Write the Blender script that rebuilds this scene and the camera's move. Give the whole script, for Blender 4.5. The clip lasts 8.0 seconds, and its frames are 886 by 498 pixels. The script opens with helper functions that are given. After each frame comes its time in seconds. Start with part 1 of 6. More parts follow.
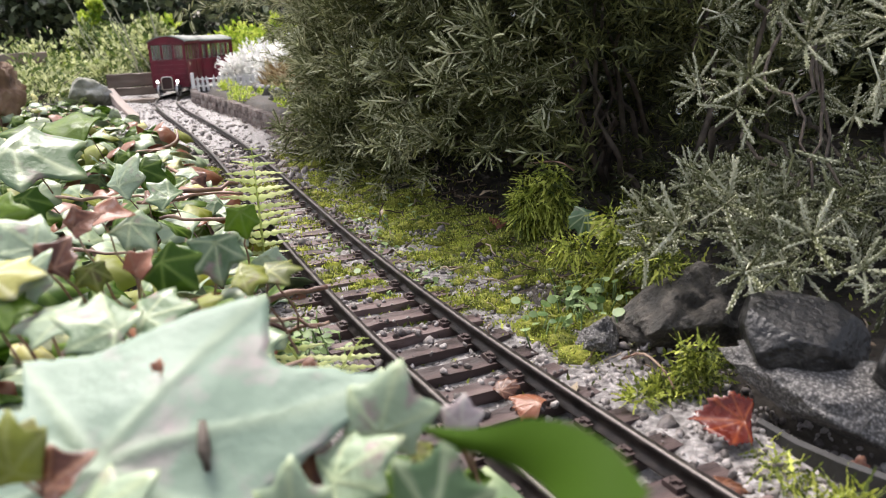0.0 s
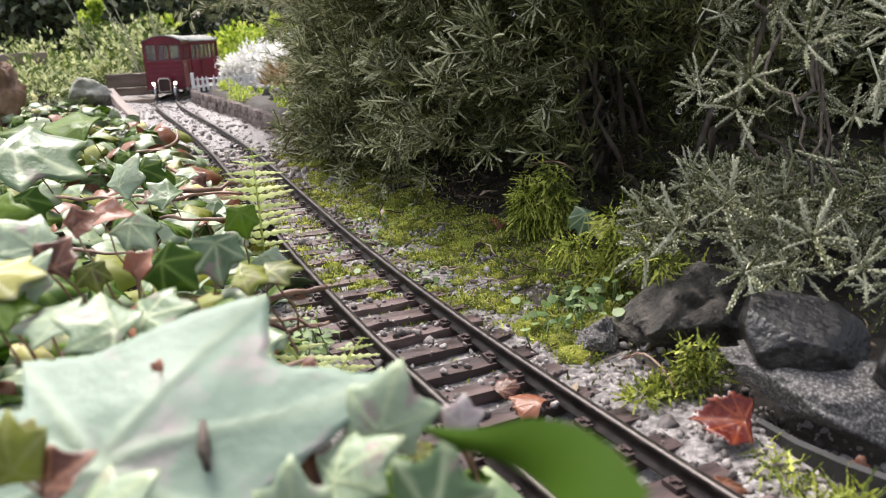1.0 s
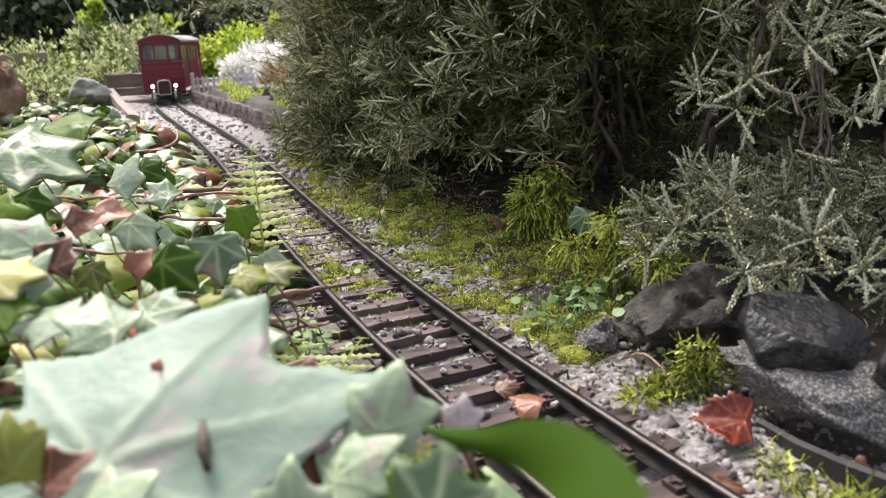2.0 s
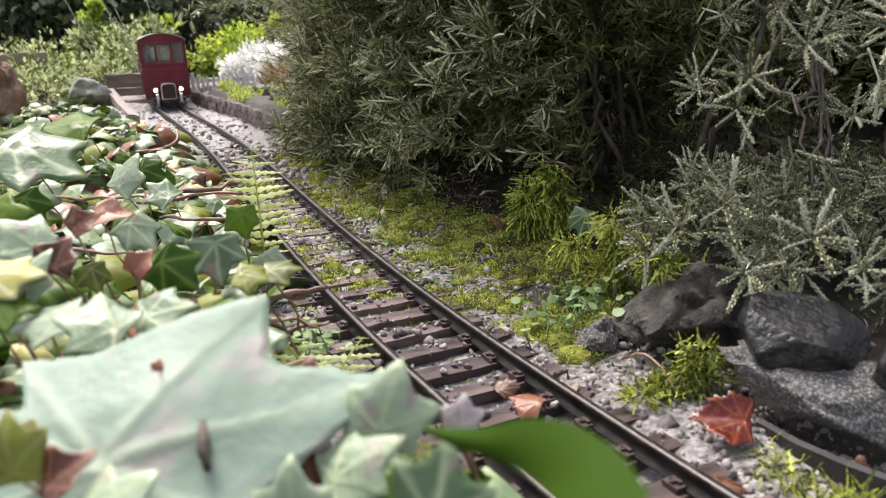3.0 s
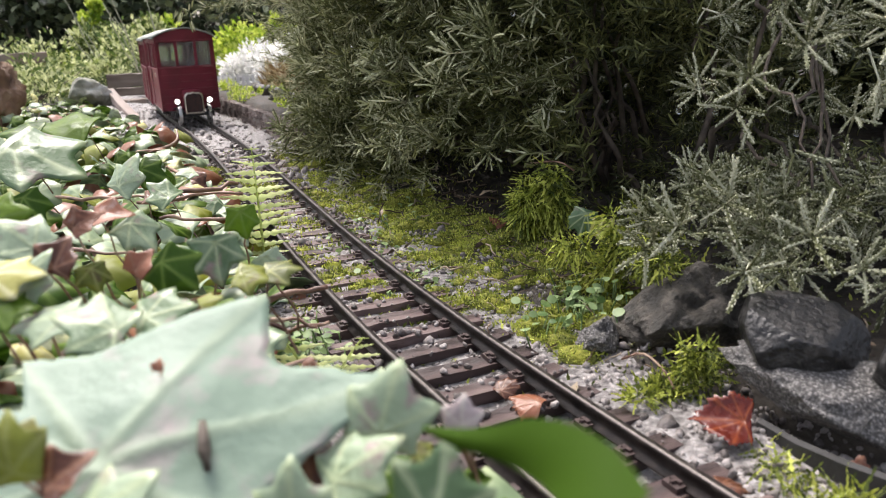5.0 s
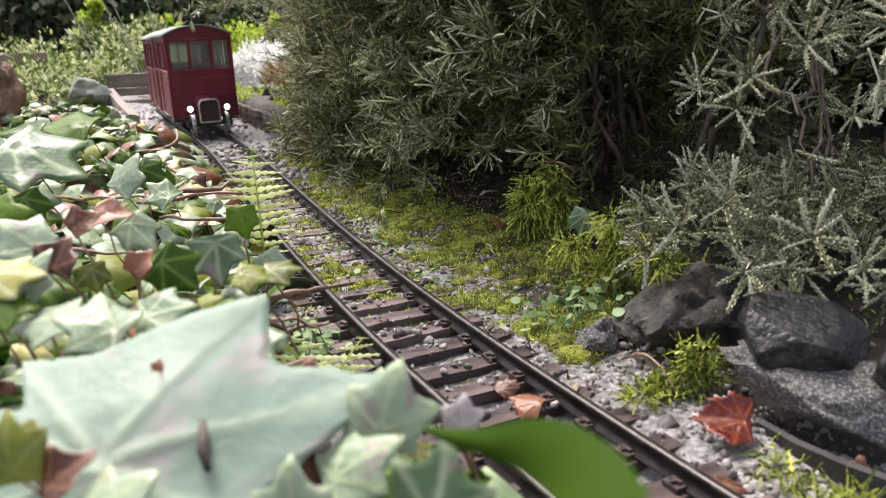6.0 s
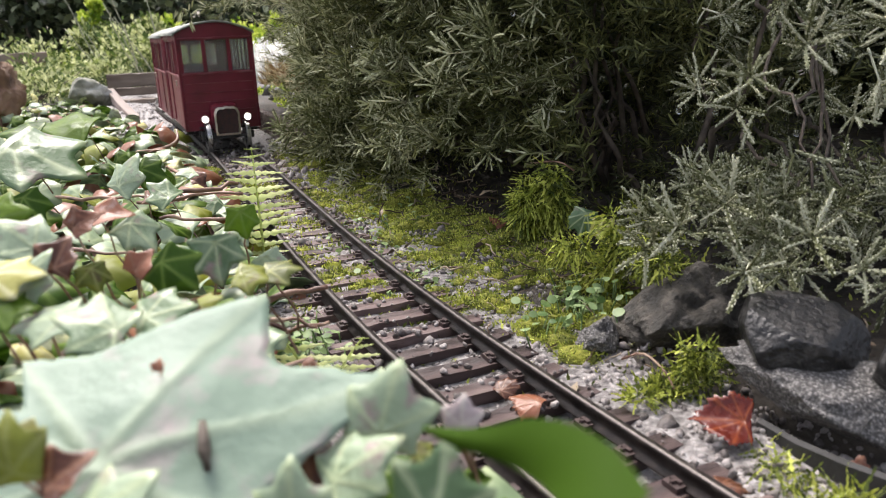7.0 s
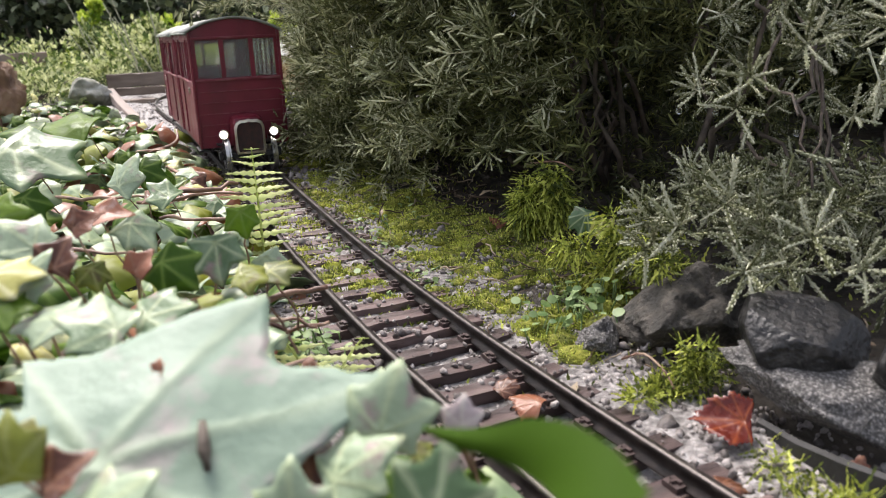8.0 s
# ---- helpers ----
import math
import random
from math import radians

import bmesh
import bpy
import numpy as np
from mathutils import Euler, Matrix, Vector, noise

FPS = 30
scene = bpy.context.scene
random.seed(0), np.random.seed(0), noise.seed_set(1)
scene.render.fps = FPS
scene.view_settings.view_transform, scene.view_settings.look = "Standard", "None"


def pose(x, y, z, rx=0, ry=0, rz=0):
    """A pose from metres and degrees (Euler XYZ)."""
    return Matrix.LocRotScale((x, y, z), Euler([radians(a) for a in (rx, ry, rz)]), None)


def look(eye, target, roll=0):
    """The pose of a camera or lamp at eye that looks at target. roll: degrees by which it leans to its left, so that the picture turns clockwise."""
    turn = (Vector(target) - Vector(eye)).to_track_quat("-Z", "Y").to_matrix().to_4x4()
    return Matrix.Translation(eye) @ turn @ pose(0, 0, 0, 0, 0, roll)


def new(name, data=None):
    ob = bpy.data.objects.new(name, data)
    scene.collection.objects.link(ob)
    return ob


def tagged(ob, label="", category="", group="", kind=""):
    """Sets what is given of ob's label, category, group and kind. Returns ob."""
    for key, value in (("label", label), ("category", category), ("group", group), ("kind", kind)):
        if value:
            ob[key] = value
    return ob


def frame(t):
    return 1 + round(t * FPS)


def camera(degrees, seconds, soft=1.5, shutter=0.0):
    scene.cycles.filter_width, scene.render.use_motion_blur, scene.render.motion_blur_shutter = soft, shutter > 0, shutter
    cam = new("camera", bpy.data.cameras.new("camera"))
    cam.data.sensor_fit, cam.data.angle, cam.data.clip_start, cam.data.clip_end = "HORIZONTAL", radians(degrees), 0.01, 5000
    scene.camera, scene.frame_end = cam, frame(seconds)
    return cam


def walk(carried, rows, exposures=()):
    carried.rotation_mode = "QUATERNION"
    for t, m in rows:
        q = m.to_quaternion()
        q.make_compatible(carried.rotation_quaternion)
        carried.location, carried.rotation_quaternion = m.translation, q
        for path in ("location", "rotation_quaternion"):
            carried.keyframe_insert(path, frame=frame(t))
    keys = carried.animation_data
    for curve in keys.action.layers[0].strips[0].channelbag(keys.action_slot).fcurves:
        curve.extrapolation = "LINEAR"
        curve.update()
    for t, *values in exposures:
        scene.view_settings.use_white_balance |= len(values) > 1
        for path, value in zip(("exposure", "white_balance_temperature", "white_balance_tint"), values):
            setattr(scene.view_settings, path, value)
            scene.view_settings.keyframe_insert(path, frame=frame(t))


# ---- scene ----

from collections import namedtuple
rng = np.random.default_rng(7)

# ---- camera: stands still in the ivy beside the line ----
EYE = Vector((0.0, 0.0, 0.1449))
cam = camera(59.59, 8.0, soft=1.0)
cam.data.dof.use_dof = True
cam.data.dof.focus_distance = 0.54
cam.data.dof.aperture_fstop = 20.0
STAND = look(EYE, EYE + Vector((0.0, 0.96038, -0.27871)), -2.28)
walk(cam, [(0.0, STAND), (8.0, STAND)], exposures=[(0.0, 1.28, 6550, 14.5), (8.0, 1.28, 6550, 14.5)])

# ---- light: bright overcast sky ----
world = bpy.data.worlds.new("sky")
scene.world = world
world.use_nodes = True
wn = world.node_tree
sky = wn.nodes.new("ShaderNodeTexSky")
sky.sky_type = "NISHITA"
sky.sun_disc = False
sky.sun_elevation = radians(58)
sky.sun_rotation = radians(-30)
sky.air_density, sky.dust_density, sky.ozone_density = 1.0, 4.0, 0.6
haze = wn.nodes.new("ShaderNodeHueSaturation")      # thin cloud greys the sky
haze.inputs["Saturation"].default_value = 0.5
wn.links.new(sky.outputs[0], haze.inputs["Color"])
wn.links.new(haze.outputs[0], wn.nodes["Background"].inputs[0])
wn.nodes["Background"].inputs[1].default_value = 0.14
sun_data = bpy.data.lights.new("sun", "SUN")
sun_data.energy, sun_data.angle, sun_data.color = 2.0, radians(22), (1.0, 0.97, 0.92)
sun = new("sun", sun_data)
sun.matrix_world = look((-1.0, 2.6, 3.2), (0, 0.9, 0))


# ---- materials ----
def mat(name, stops, scale=40.0, rough=(0.6, 0.8), bump=0.3, bump_scale=200.0, metal=0.0, island=0.0, obj=0.0,
        spec=0.5, detail=6.0, coat=0.0, trans=0.0, stretch=(1, 1, 1), bump_dist=0.001):
    """stops: colours along a noise ramp. island/obj: how strongly each piece differs in brightness."""
    m = bpy.data.materials.new(name)
    m.use_nodes = True
    t = m.node_tree
    n, l = t.nodes, t.links
    b = n["Principled BSDF"]
    tc = n.new("ShaderNodeTexCoord")
    mp = n.new("ShaderNodeMapping")
    mp.inputs["Scale"].default_value = stretch
    l.new(tc.outputs["Object"], mp.inputs["Vector"])
    a = n.new("ShaderNodeTexNoise")
    a.inputs["Scale"].default_value, a.inputs["Detail"].default_value = scale, detail
    l.new(mp.outputs[0], a.inputs["Vector"])
    r = n.new("ShaderNodeValToRGB")
    e = r.color_ramp.elements
    while len(e) < len(stops):
        e.new(0.5)
    for k, c in enumerate(stops):
        e[k].position = 0.3 + 0.4 * k / max(1, len(stops) - 1)
        e[k].color = (*c, 1)
    fac = a.outputs["Fac"]
    src = None
    if island or obj:
        g = n.new("ShaderNodeNewGeometry") if island else n.new("ShaderNodeObjectInfo")
        src = g.outputs["Random Per Island"] if island else g.outputs["Random"]
        mx = n.new("ShaderNodeMath")
        mx.operation = "MULTIPLY_ADD"
        l.new(src, mx.inputs[0])
        mx.inputs[1].default_value = (island or obj)
        ad = n.new("ShaderNodeMath")
        ad.operation = "SUBTRACT"
        l.new(fac, ad.inputs[0])
        ad.inputs[1].default_value = (island or obj) * 0.5
        l.new(ad.outputs[0], mx.inputs[2])
        fac = mx.outputs[0]
    l.new(fac, r.inputs["Fac"])
    l.new(r.outputs["Color"], b.inputs["Base Color"])
    rr = n.new("ShaderNodeMapRange")
    l.new(a.outputs["Fac"], rr.inputs["Value"])
    rr.inputs["From Min"].default_value, rr.inputs["From Max"].default_value = 0.3, 0.7
    rr.inputs["To Min"].default_value, rr.inputs["To Max"].default_value = rough
    l.new(rr.outputs[0], b.inputs["Roughness"])
    b.inputs["Metallic"].default_value = metal
    b.inputs["Specular IOR Level"].default_value = spec
    b.inputs["Coat Weight"].default_value = coat
    if trans:
        b.inputs["Subsurface Weight"].default_value = 0.0
        tr = n.new("ShaderNodeBsdfTranslucent")
        l.new(r.outputs["Color"], tr.inputs["Color"])
        ms = n.new("ShaderNodeMixShader")
        ms.inputs[0].default_value = trans
        l.new(b.outputs[0], ms.inputs[1])
        l.new(tr.outputs[0], ms.inputs[2])
        l.new(ms.outputs[0], n["Material Output"].inputs["Surface"])
    if bump:
        f = n.new("ShaderNodeTexNoise")
        f.inputs["Scale"].default_value, f.inputs["Detail"].default_value = bump_scale, 8
        l.new(mp.outputs[0], f.inputs["Vector"])
        bp = n.new("ShaderNodeBump")
        bp.inputs["Strength"].default_value, bp.inputs["Distance"].default_value = bump, bump_dist
        l.new(f.outputs["Fac"], bp.inputs["Height"])
        l.new(bp.outputs[0], b.inputs["Normal"])
    return m


def leaf_mat(name, dark, light, vein, blotch=None, rough=0.38, trans=0.12, spec=0.6, spot=(0.57, 0.70)):
    """A leaf blade: veins from the blade's own 'vein' attribute, blotches by noise, each leaf its own tint."""
    m = mat(name, [dark, light], scale=2.6, rough=(rough, rough + 0.25), bump=0.14, bump_scale=6, obj=0.7, spec=spec, trans=trans, bump_dist=0.012)
    t = m.node_tree
    n, l = t.nodes, t.links
    b = n["Principled BSDF"]
    col = b.inputs["Base Color"].links[0].from_socket
    if blotch:
        q = n.new("ShaderNodeTexNoise")
        q.inputs["Scale"].default_value, q.inputs["Detail"].default_value = 2.3, 4
        oi = n.new("ShaderNodeObjectInfo")
        tc = n.new("ShaderNodeTexCoord")
        av = n.new("ShaderNodeVectorMath")
        l.new(tc.outputs["Object"], av.inputs[0])
        sv = n.new("ShaderNodeVectorMath")
        sv.operation = "SCALE"
        sv.inputs[3].default_value = 90
        l.new(oi.outputs["Location"], sv.inputs[0])
        l.new(sv.outputs[0], av.inputs[1])
        l.new(av.outputs[0], q.inputs["Vector"])
        mr = n.new("ShaderNodeMapRange")
        l.new(q.outputs["Fac"], mr.inputs["Value"])
        mr.inputs["From Min"].default_value, mr.inputs["From Max"].default_value = spot
        mr.inputs["To Max"].default_value = 0.8
        x = n.new("ShaderNodeMix")
        x.data_type = "RGBA"
        l.new(mr.outputs[0], x.inputs["Factor"])
        l.new(col, x.inputs[6])
        x.inputs[7].default_value = (*blotch, 1)
        col = x.outputs[2]
    at = n.new("ShaderNodeAttribute")
    at.attribute_name = "vein"
    x = n.new("ShaderNodeMix")
    x.data_type = "RGBA"
    l.new(at.outputs["Fac"], x.inputs["Factor"])
    l.new(col, x.inputs[6])
    x.inputs[7].default_value = (*vein, 1)
    l.new(x.outputs[2], b.inputs["Base Color"])
    for k in n:
        if k.type == "BSDF_TRANSLUCENT":
            l.new(x.outputs[2], k.inputs["Color"])
    return m


M_SOIL = mat("damp_soil", [(0.010, 0.008, 0.006), (0.032, 0.025, 0.018), (0.065, 0.052, 0.038)], 60, (0.7, 0.95), 0.8, 160, bump_dist=0.003)
M_GRIT = mat("ballast_stone", [(0.080, 0.068, 0.062), (0.205, 0.180, 0.168), (0.38, 0.345, 0.325)], 120, (0.5, 0.9), 0.8, 700, island=0.55)
M_BED = mat("grey_grit_bed", [(0.075, 0.068, 0.064), (0.205, 0.188, 0.18), (0.40, 0.38, 0.365)], 260, (0.42, 0.7), 1.0, 420, bump_dist=0.002)
M_STEEL = mat("weathered_rail_steel", [(0.014, 0.012, 0.011), (0.035, 0.029, 0.026), (0.06, 0.048, 0.042)], 120, (0.3, 0.55), 0.2, 700, metal=0.6)
M_RAILTOP = mat("polished_rail_head", [(0.05, 0.044, 0.041), (0.11, 0.097, 0.09)], 160, (0.36, 0.58), 0.1, 700, metal=0.8)
M_SLEEPER = mat("brown_sleeper", [(0.026, 0.015, 0.014), (0.072, 0.044, 0.040), (0.15, 0.105, 0.097)], 110, (0.42, 0.75), 1.0, 260, obj=0.35, stretch=(0.18, 1, 1), bump_dist=0.0015)
M_CHAIR = mat("brown_rail_chair", [(0.035, 0.022, 0.02), (0.085, 0.055, 0.05)], 150, (0.4, 0.6), 0.3, 500)
M_MOSS = mat("moss", [(0.07, 0.095, 0.012), (0.27, 0.32, 0.04), (0.56, 0.60, 0.12)], 30, (0.6, 0.9), 0.2, 400, island=0.6, trans=0.25)
M_MOSSBASE = mat("moss_cushion", [(0.05, 0.06, 0.008), (0.17, 0.18, 0.02), (0.30, 0.30, 0.04)], 120, (0.8, 0.95), 1.0, 500, bump_dist=0.002)
M_BUSH = mat("grey_green_leaf", [(0.095, 0.106, 0.038), (0.26, 0.27, 0.13), (0.54, 0.545, 0.36)], 14, (0.55, 0.75), 0.3, 900, island=0.55, spec=0.22, trans=0.15)
M_SILVER = mat("silvery_leaf", [(0.105, 0.113, 0.048), (0.27, 0.28, 0.16), (0.55, 0.55, 0.41)], 20, (0.55, 0.75), 0.3, 900, island=0.6, spec=0.22, trans=0.12)
# shrub leaf darkened to carry the shade between the shoots
M_BUSHSHADE = mat("shaded_green_leaf", [(0.035, 0.042, 0.010), (0.11, 0.12, 0.036), (0.24, 0.25, 0.085)], 14, (0.6, 0.8), 0.3, 900, island=0.6, trans=0.12)
M_TWIG = mat("bark_twig", [(0.03, 0.022, 0.016), (0.09, 0.068, 0.05), (0.17, 0.135, 0.10)], 90, (0.6, 0.85), 0.6, 400)
M_REDTWIG = mat("ivy_stem", [(0.07, 0.030, 0.020), (0.24, 0.135, 0.09), (0.42, 0.31, 0.22)], 70, (0.4, 0.65), 0.4, 400)
M_ROCKD = mat("dark_wet_rock", [(0.005, 0.005, 0.005), (0.014, 0.0135, 0.013), (0.05, 0.046, 0.042)], 190, (0.26, 0.55), 1.0, 420, bump_dist=0.0012, spec=0.4)
M_ROCKG = mat("grey_rock", [(0.026, 0.024, 0.022), (0.085, 0.079, 0.073), (0.30, 0.285, 0.27)], 900, (0.55, 0.85), 1.0, 420, bump_dist=0.002)
M_ROCKB = mat("brown_grey_rock", [(0.014, 0.012, 0.008), (0.045, 0.039, 0.030), (0.12, 0.105, 0.085)], 140, (0.55, 0.85), 1.0, 350, bump_dist=0.002)
M_ROCKO = mat("rusty_rock", [(0.06, 0.035, 0.02), (0.21, 0.12, 0.07), (0.34, 0.25, 0.17)], 25, (0.6, 0.9), 0.8, 120, bump_dist=0.004)
M_IVY = leaf_mat("ivy_leaf_pale", (0.09, 0.16, 0.062), (0.29, 0.37, 0.235), (0.40, 0.47, 0.27), (0.31, 0.20, 0.20), 0.30, 0.14, 0.6)
M_BROAD = leaf_mat("ivy_leaf_broad", (0.13, 0.195, 0.14), (0.20, 0.275, 0.205), (0.27, 0.34, 0.24), (0.38, 0.27, 0.29), 0.42, 0.10, 0.45, (0.55, 0.66))
M_BLUSH = leaf_mat("ivy_leaf_blush", (0.42, 0.34, 0.34), (0.60, 0.52, 0.52), (0.62, 0.58, 0.52), None, 0.45, 0.3, 0.4)
M_OLIVE = leaf_mat("ivy_leaf_olive", (0.10, 0.125, 0.008), (0.27, 0.30, 0.03), (0.34, 0.36, 0.10), (0.12, 0.06, 0.02), 0.34, 0.40)
M_NEARLEAF = leaf_mat("deep_green_leaf", (0.036, 0.080, 0.003), (0.066, 0.130, 0.006), (0.04, 0.08, 0.005), None, 0.6, 0.32, 0.10)
M_IVYD = leaf_mat("ivy_leaf_dark", (0.060, 0.135, 0.008), (0.19, 0.31, 0.025), (0.23, 0.34, 0.07), None, 0.30, 0.52, 0.35)
M_IVYY = leaf_mat("ivy_leaf_yellow", (0.42, 0.40, 0.10), (0.70, 0.64, 0.22), (0.75, 0.72, 0.4), None, 0.5, 0.2)
M_DEAD = leaf_mat("dead_leaf", (0.11, 0.036, 0.016), (0.36, 0.14, 0.075), (0.34, 0.17, 0.10), (0.42, 0.30, 0.26), 0.24, 0.35)
M_REDLEAF = leaf_mat("wet_russet_leaf", (0.13, 0.014, 0.005), (0.36, 0.065, 0.016), (0.30, 0.07, 0.02), None, 0.10, 0.30, 0.6)
M_FERN = mat("fern_frond", [(0.46, 0.55, 0.16), (0.63, 0.70, 0.28), (0.74, 0.78, 0.42)], 50, (0.5, 0.7), 0.2, 400, trans=0.5)
M_SMALL = mat("round_small_leaf", [(0.08, 0.15, 0.04), (0.18, 0.27, 0.09), (0.30, 0.40, 0.18)], 60, (0.4, 0.6), 0.2, 400, island=0.6, trans=0.25)
M_RED = mat("maroon_paint", [(0.10, 0.004, 0.013), (0.155, 0.007, 0.021), (0.19, 0.012, 0.030)], 30, (0.35, 0.55), 0.15, 300, spec=0.5)
M_ROOF = mat("grey_green_roof", [(0.12, 0.13, 0.11), (0.22, 0.23, 0.20), (0.32, 0.33, 0.30)], 40, (0.5, 0.75), 0.3, 300)
M_BLACK = mat("black_iron", [(0.008, 0.008, 0.008), (0.025, 0.024, 0.023)], 80, (0.4, 0.7), 0.3, 400)
M_BRASS = mat("tarnished_brass", [(0.45, 0.40, 0.33), (0.72, 0.67, 0.59)], 90, (0.25, 0.45), 0.1, 500, metal=0.85)
M_TYRE = mat("bright_steel_wheel", [(0.30, 0.29, 0.28), (0.55, 0.54, 0.53)], 90, (0.2, 0.4), 0.1, 500, metal=0.9)
M_MESH = mat("radiator_core", [(0.020, 0.008, 0.007), (0.06, 0.022, 0.018)], 200, (0.5, 0.7), 0.8, 900)
M_SEAT = mat("brown_seat", [(0.10, 0.07, 0.05), (0.18, 0.13, 0.10)], 60, (0.6, 0.8), 0.2, 400)
M_WHITE = mat("white_paint", [(0.62, 0.61, 0.58), (0.80, 0.79, 0.77)], 30, (0.5, 0.7), 0.2, 300)
M_WALL = mat("edging_block", [(0.15, 0.10, 0.085), (0.34, 0.25, 0.22), (0.50, 0.42, 0.38)], 1.6, (0.7, 0.9), 1.0, 5, obj=0.4, bump_dist=0.08)
M_WOOD = mat("old_timber", [(0.05, 0.038, 0.03), (0.14, 0.105, 0.08), (0.24, 0.19, 0.15)], 30, (0.65, 0.9), 0.7, 120, stretch=(0.2, 1, 1), obj=0.4, bump_dist=0.002)
M_PALEWOOD = mat("pale_timber", [(0.16, 0.12, 0.10), (0.30, 0.24, 0.21)], 30, (0.6, 0.85), 0.6, 120, stretch=(0.2, 1, 1))
M_LIME = mat("lime_shrub_leaf", [(0.22, 0.34, 0.03), (0.45, 0.55, 0.06), (0.62, 0.68, 0.16)], 12, (0.5, 0.7), 0, 1, island=0.6, trans=0.4)
M_VARI = mat("variegated_leaf", [(0.09, 0.14, 0.035), (0.29, 0.35, 0.10), (0.64, 0.66, 0.36)], 12, (0.45, 0.7), 0, 1, island=0.9, trans=0.3)
M_BLOSSOM = mat("white_silvery_leaf", [(0.66, 0.66, 0.62), (0.82, 0.81, 0.77), (0.88, 0.87, 0.84)], 14, (0.6, 0.8), 0, 1, island=0.5, trans=0.45)
M_DARKLEAF = mat("dark_hedge_leaf", [(0.026, 0.040, 0.018), (0.075, 0.10, 0.045), (0.18, 0.21, 0.115)], 5, (0.5, 0.7), 0, 1, island=0.8, trans=0.2)
M_LITTER = mat("damp_litter", [(0.05, 0.030, 0.018), (0.14, 0.095, 0.058), (0.34, 0.27, 0.19)], 20, (0.6, 0.9), 0, 1, island=0.8)
M_STALK = mat("pale_straw", [(0.22, 0.22, 0.14), (0.46, 0.45, 0.33)], 20, (0.6, 0.9), 0, 1, island=0.5)
M_DRY = mat("dry_grass", [(0.20, 0.13, 0.06), (0.42, 0.33, 0.18), (0.60, 0.52, 0.34)], 20, (0.7, 0.9), 0, 1, island=0.7, trans=0.2)


def plain(name, color, rough=0.3, emit=0.0, glass=0.0):
    m = bpy.data.materials.new(name)
    m.use_nodes = True
    b = m.node_tree.nodes["Principled BSDF"]
    b.inputs["Base Color"].default_value = (*color, 1)
    b.inputs["Roughness"].default_value = rough
    if emit:
        b.inputs["Emission Color"].default_value = (1.0, 0.97, 0.9, 1)
        b.inputs["Emission Strength"].default_value = emit
    if glass:
        b.inputs["Transmission Weight"].default_value = glass
        b.inputs["IOR"].default_value = 1.45
    return m


M_LAMP = plain("lit_headlamp_lens", (0.9, 0.9, 0.85), 0.2, emit=5.0)
M_GLASS = plain("window_glass", (0.72, 0.74, 0.74), 0.07, glass=0.91)
M_DROP = plain("water_drop", (1, 1, 1), 0.0, glass=1.0)


# ---- mesh helpers ----
def tri_mesh(name, V, T, material, smooth=False, attr=None):
    """A mesh from numpy arrays of points and triangles."""
    me = bpy.data.meshes.new(name)
    V, T = np.asarray(V, np.float32), np.asarray(T, np.int32)
    me.vertices.add(len(V))
    me.vertices.foreach_set("co", V.ravel())
    me.loops.add(T.size)
    me.loops.foreach_set("vertex_index", T.ravel())
    me.polygons.add(len(T))
    me.polygons.foreach_set("loop_start", np.arange(0, T.size, 3, dtype=np.int32))
    if smooth:
        me.polygons.foreach_set("use_smooth", np.ones(len(T), bool))
    me.update(calc_edges=True)
    if attr is not None:
        a = me.attributes.new("vein", "FLOAT", "POINT")
        a.data.foreach_set("value", np.asarray(attr, np.float32))
    me.materials.append(material)
    return me


def scatter(templates, mats, locs, pick=None):
    """All the copies of small templates, joined into one pair of arrays. mats: (n,3,3), locs: (n,3)."""
    Vs, Ts, off = [], [], 0
    n = len(locs)
    pick = rng.integers(0, len(templates), n) if pick is None else pick
    for k, (tv, tt) in enumerate(templates):
        idx = np.nonzero(pick == k)[0]
        if not len(idx):
            continue
        v = np.einsum("nij,vj->nvi", mats[idx], tv) + locs[idx][:, None, :]
        t = tt[None] + (np.arange(len(idx)) * len(tv))[:, None, None] + off
        Vs.append(v.reshape(-1, 3))
        Ts.append(t.reshape(-1, 3))
        off += len(idx) * len(tv)
    return np.concatenate(Vs), np.concatenate(Ts)


def frames(direction, roll=None, scale=1.0):
    """Turns that lay a template's x axis along each direction, with a roll about it."""
    d = np.asarray(direction, float)
    d = d / np.linalg.norm(d, axis=1, keepdims=True)
    up = np.tile((0.0, 0.0, 1.0), (len(d), 1))
    up[np.abs(d[:, 2]) > 0.95] = (0, 1, 0)
    y = np.cross(up, d)
    y /= np.linalg.norm(y, axis=1, keepdims=True)
    z = np.cross(d, y)
    if roll is not None:
        c, s = np.cos(roll)[:, None], np.sin(roll)[:, None]
        y, z = c * y + s * z, c * z - s * y
    m = np.stack([d, y, z], -1)
    return m * np.reshape(scale, (-1, 1, 1))


def part(name, bm, material, parent=None, label="", smooth=False):
    me = bpy.data.meshes.new(name)
    bm.to_mesh(me)
    bm.free()
    me.materials.append(material)
    if smooth:
        me.polygons.foreach_set("use_smooth", np.ones(len(me.polygons), bool))
    return piece(name, me, parent, label)


def piece(name, me, parent=None, label=""):
    ob = new(name, me)
    if parent is not None:
        ob.parent = parent
    if label:
        ob["label"] = label
    return ob


def thing(name, label, category, group="", kind="", at=(0, 0, 0)):
    ob = new(name)
    ob.empty_display_size = 0.02
    ob.location = at
    return tagged(ob, label, category, group, kind)


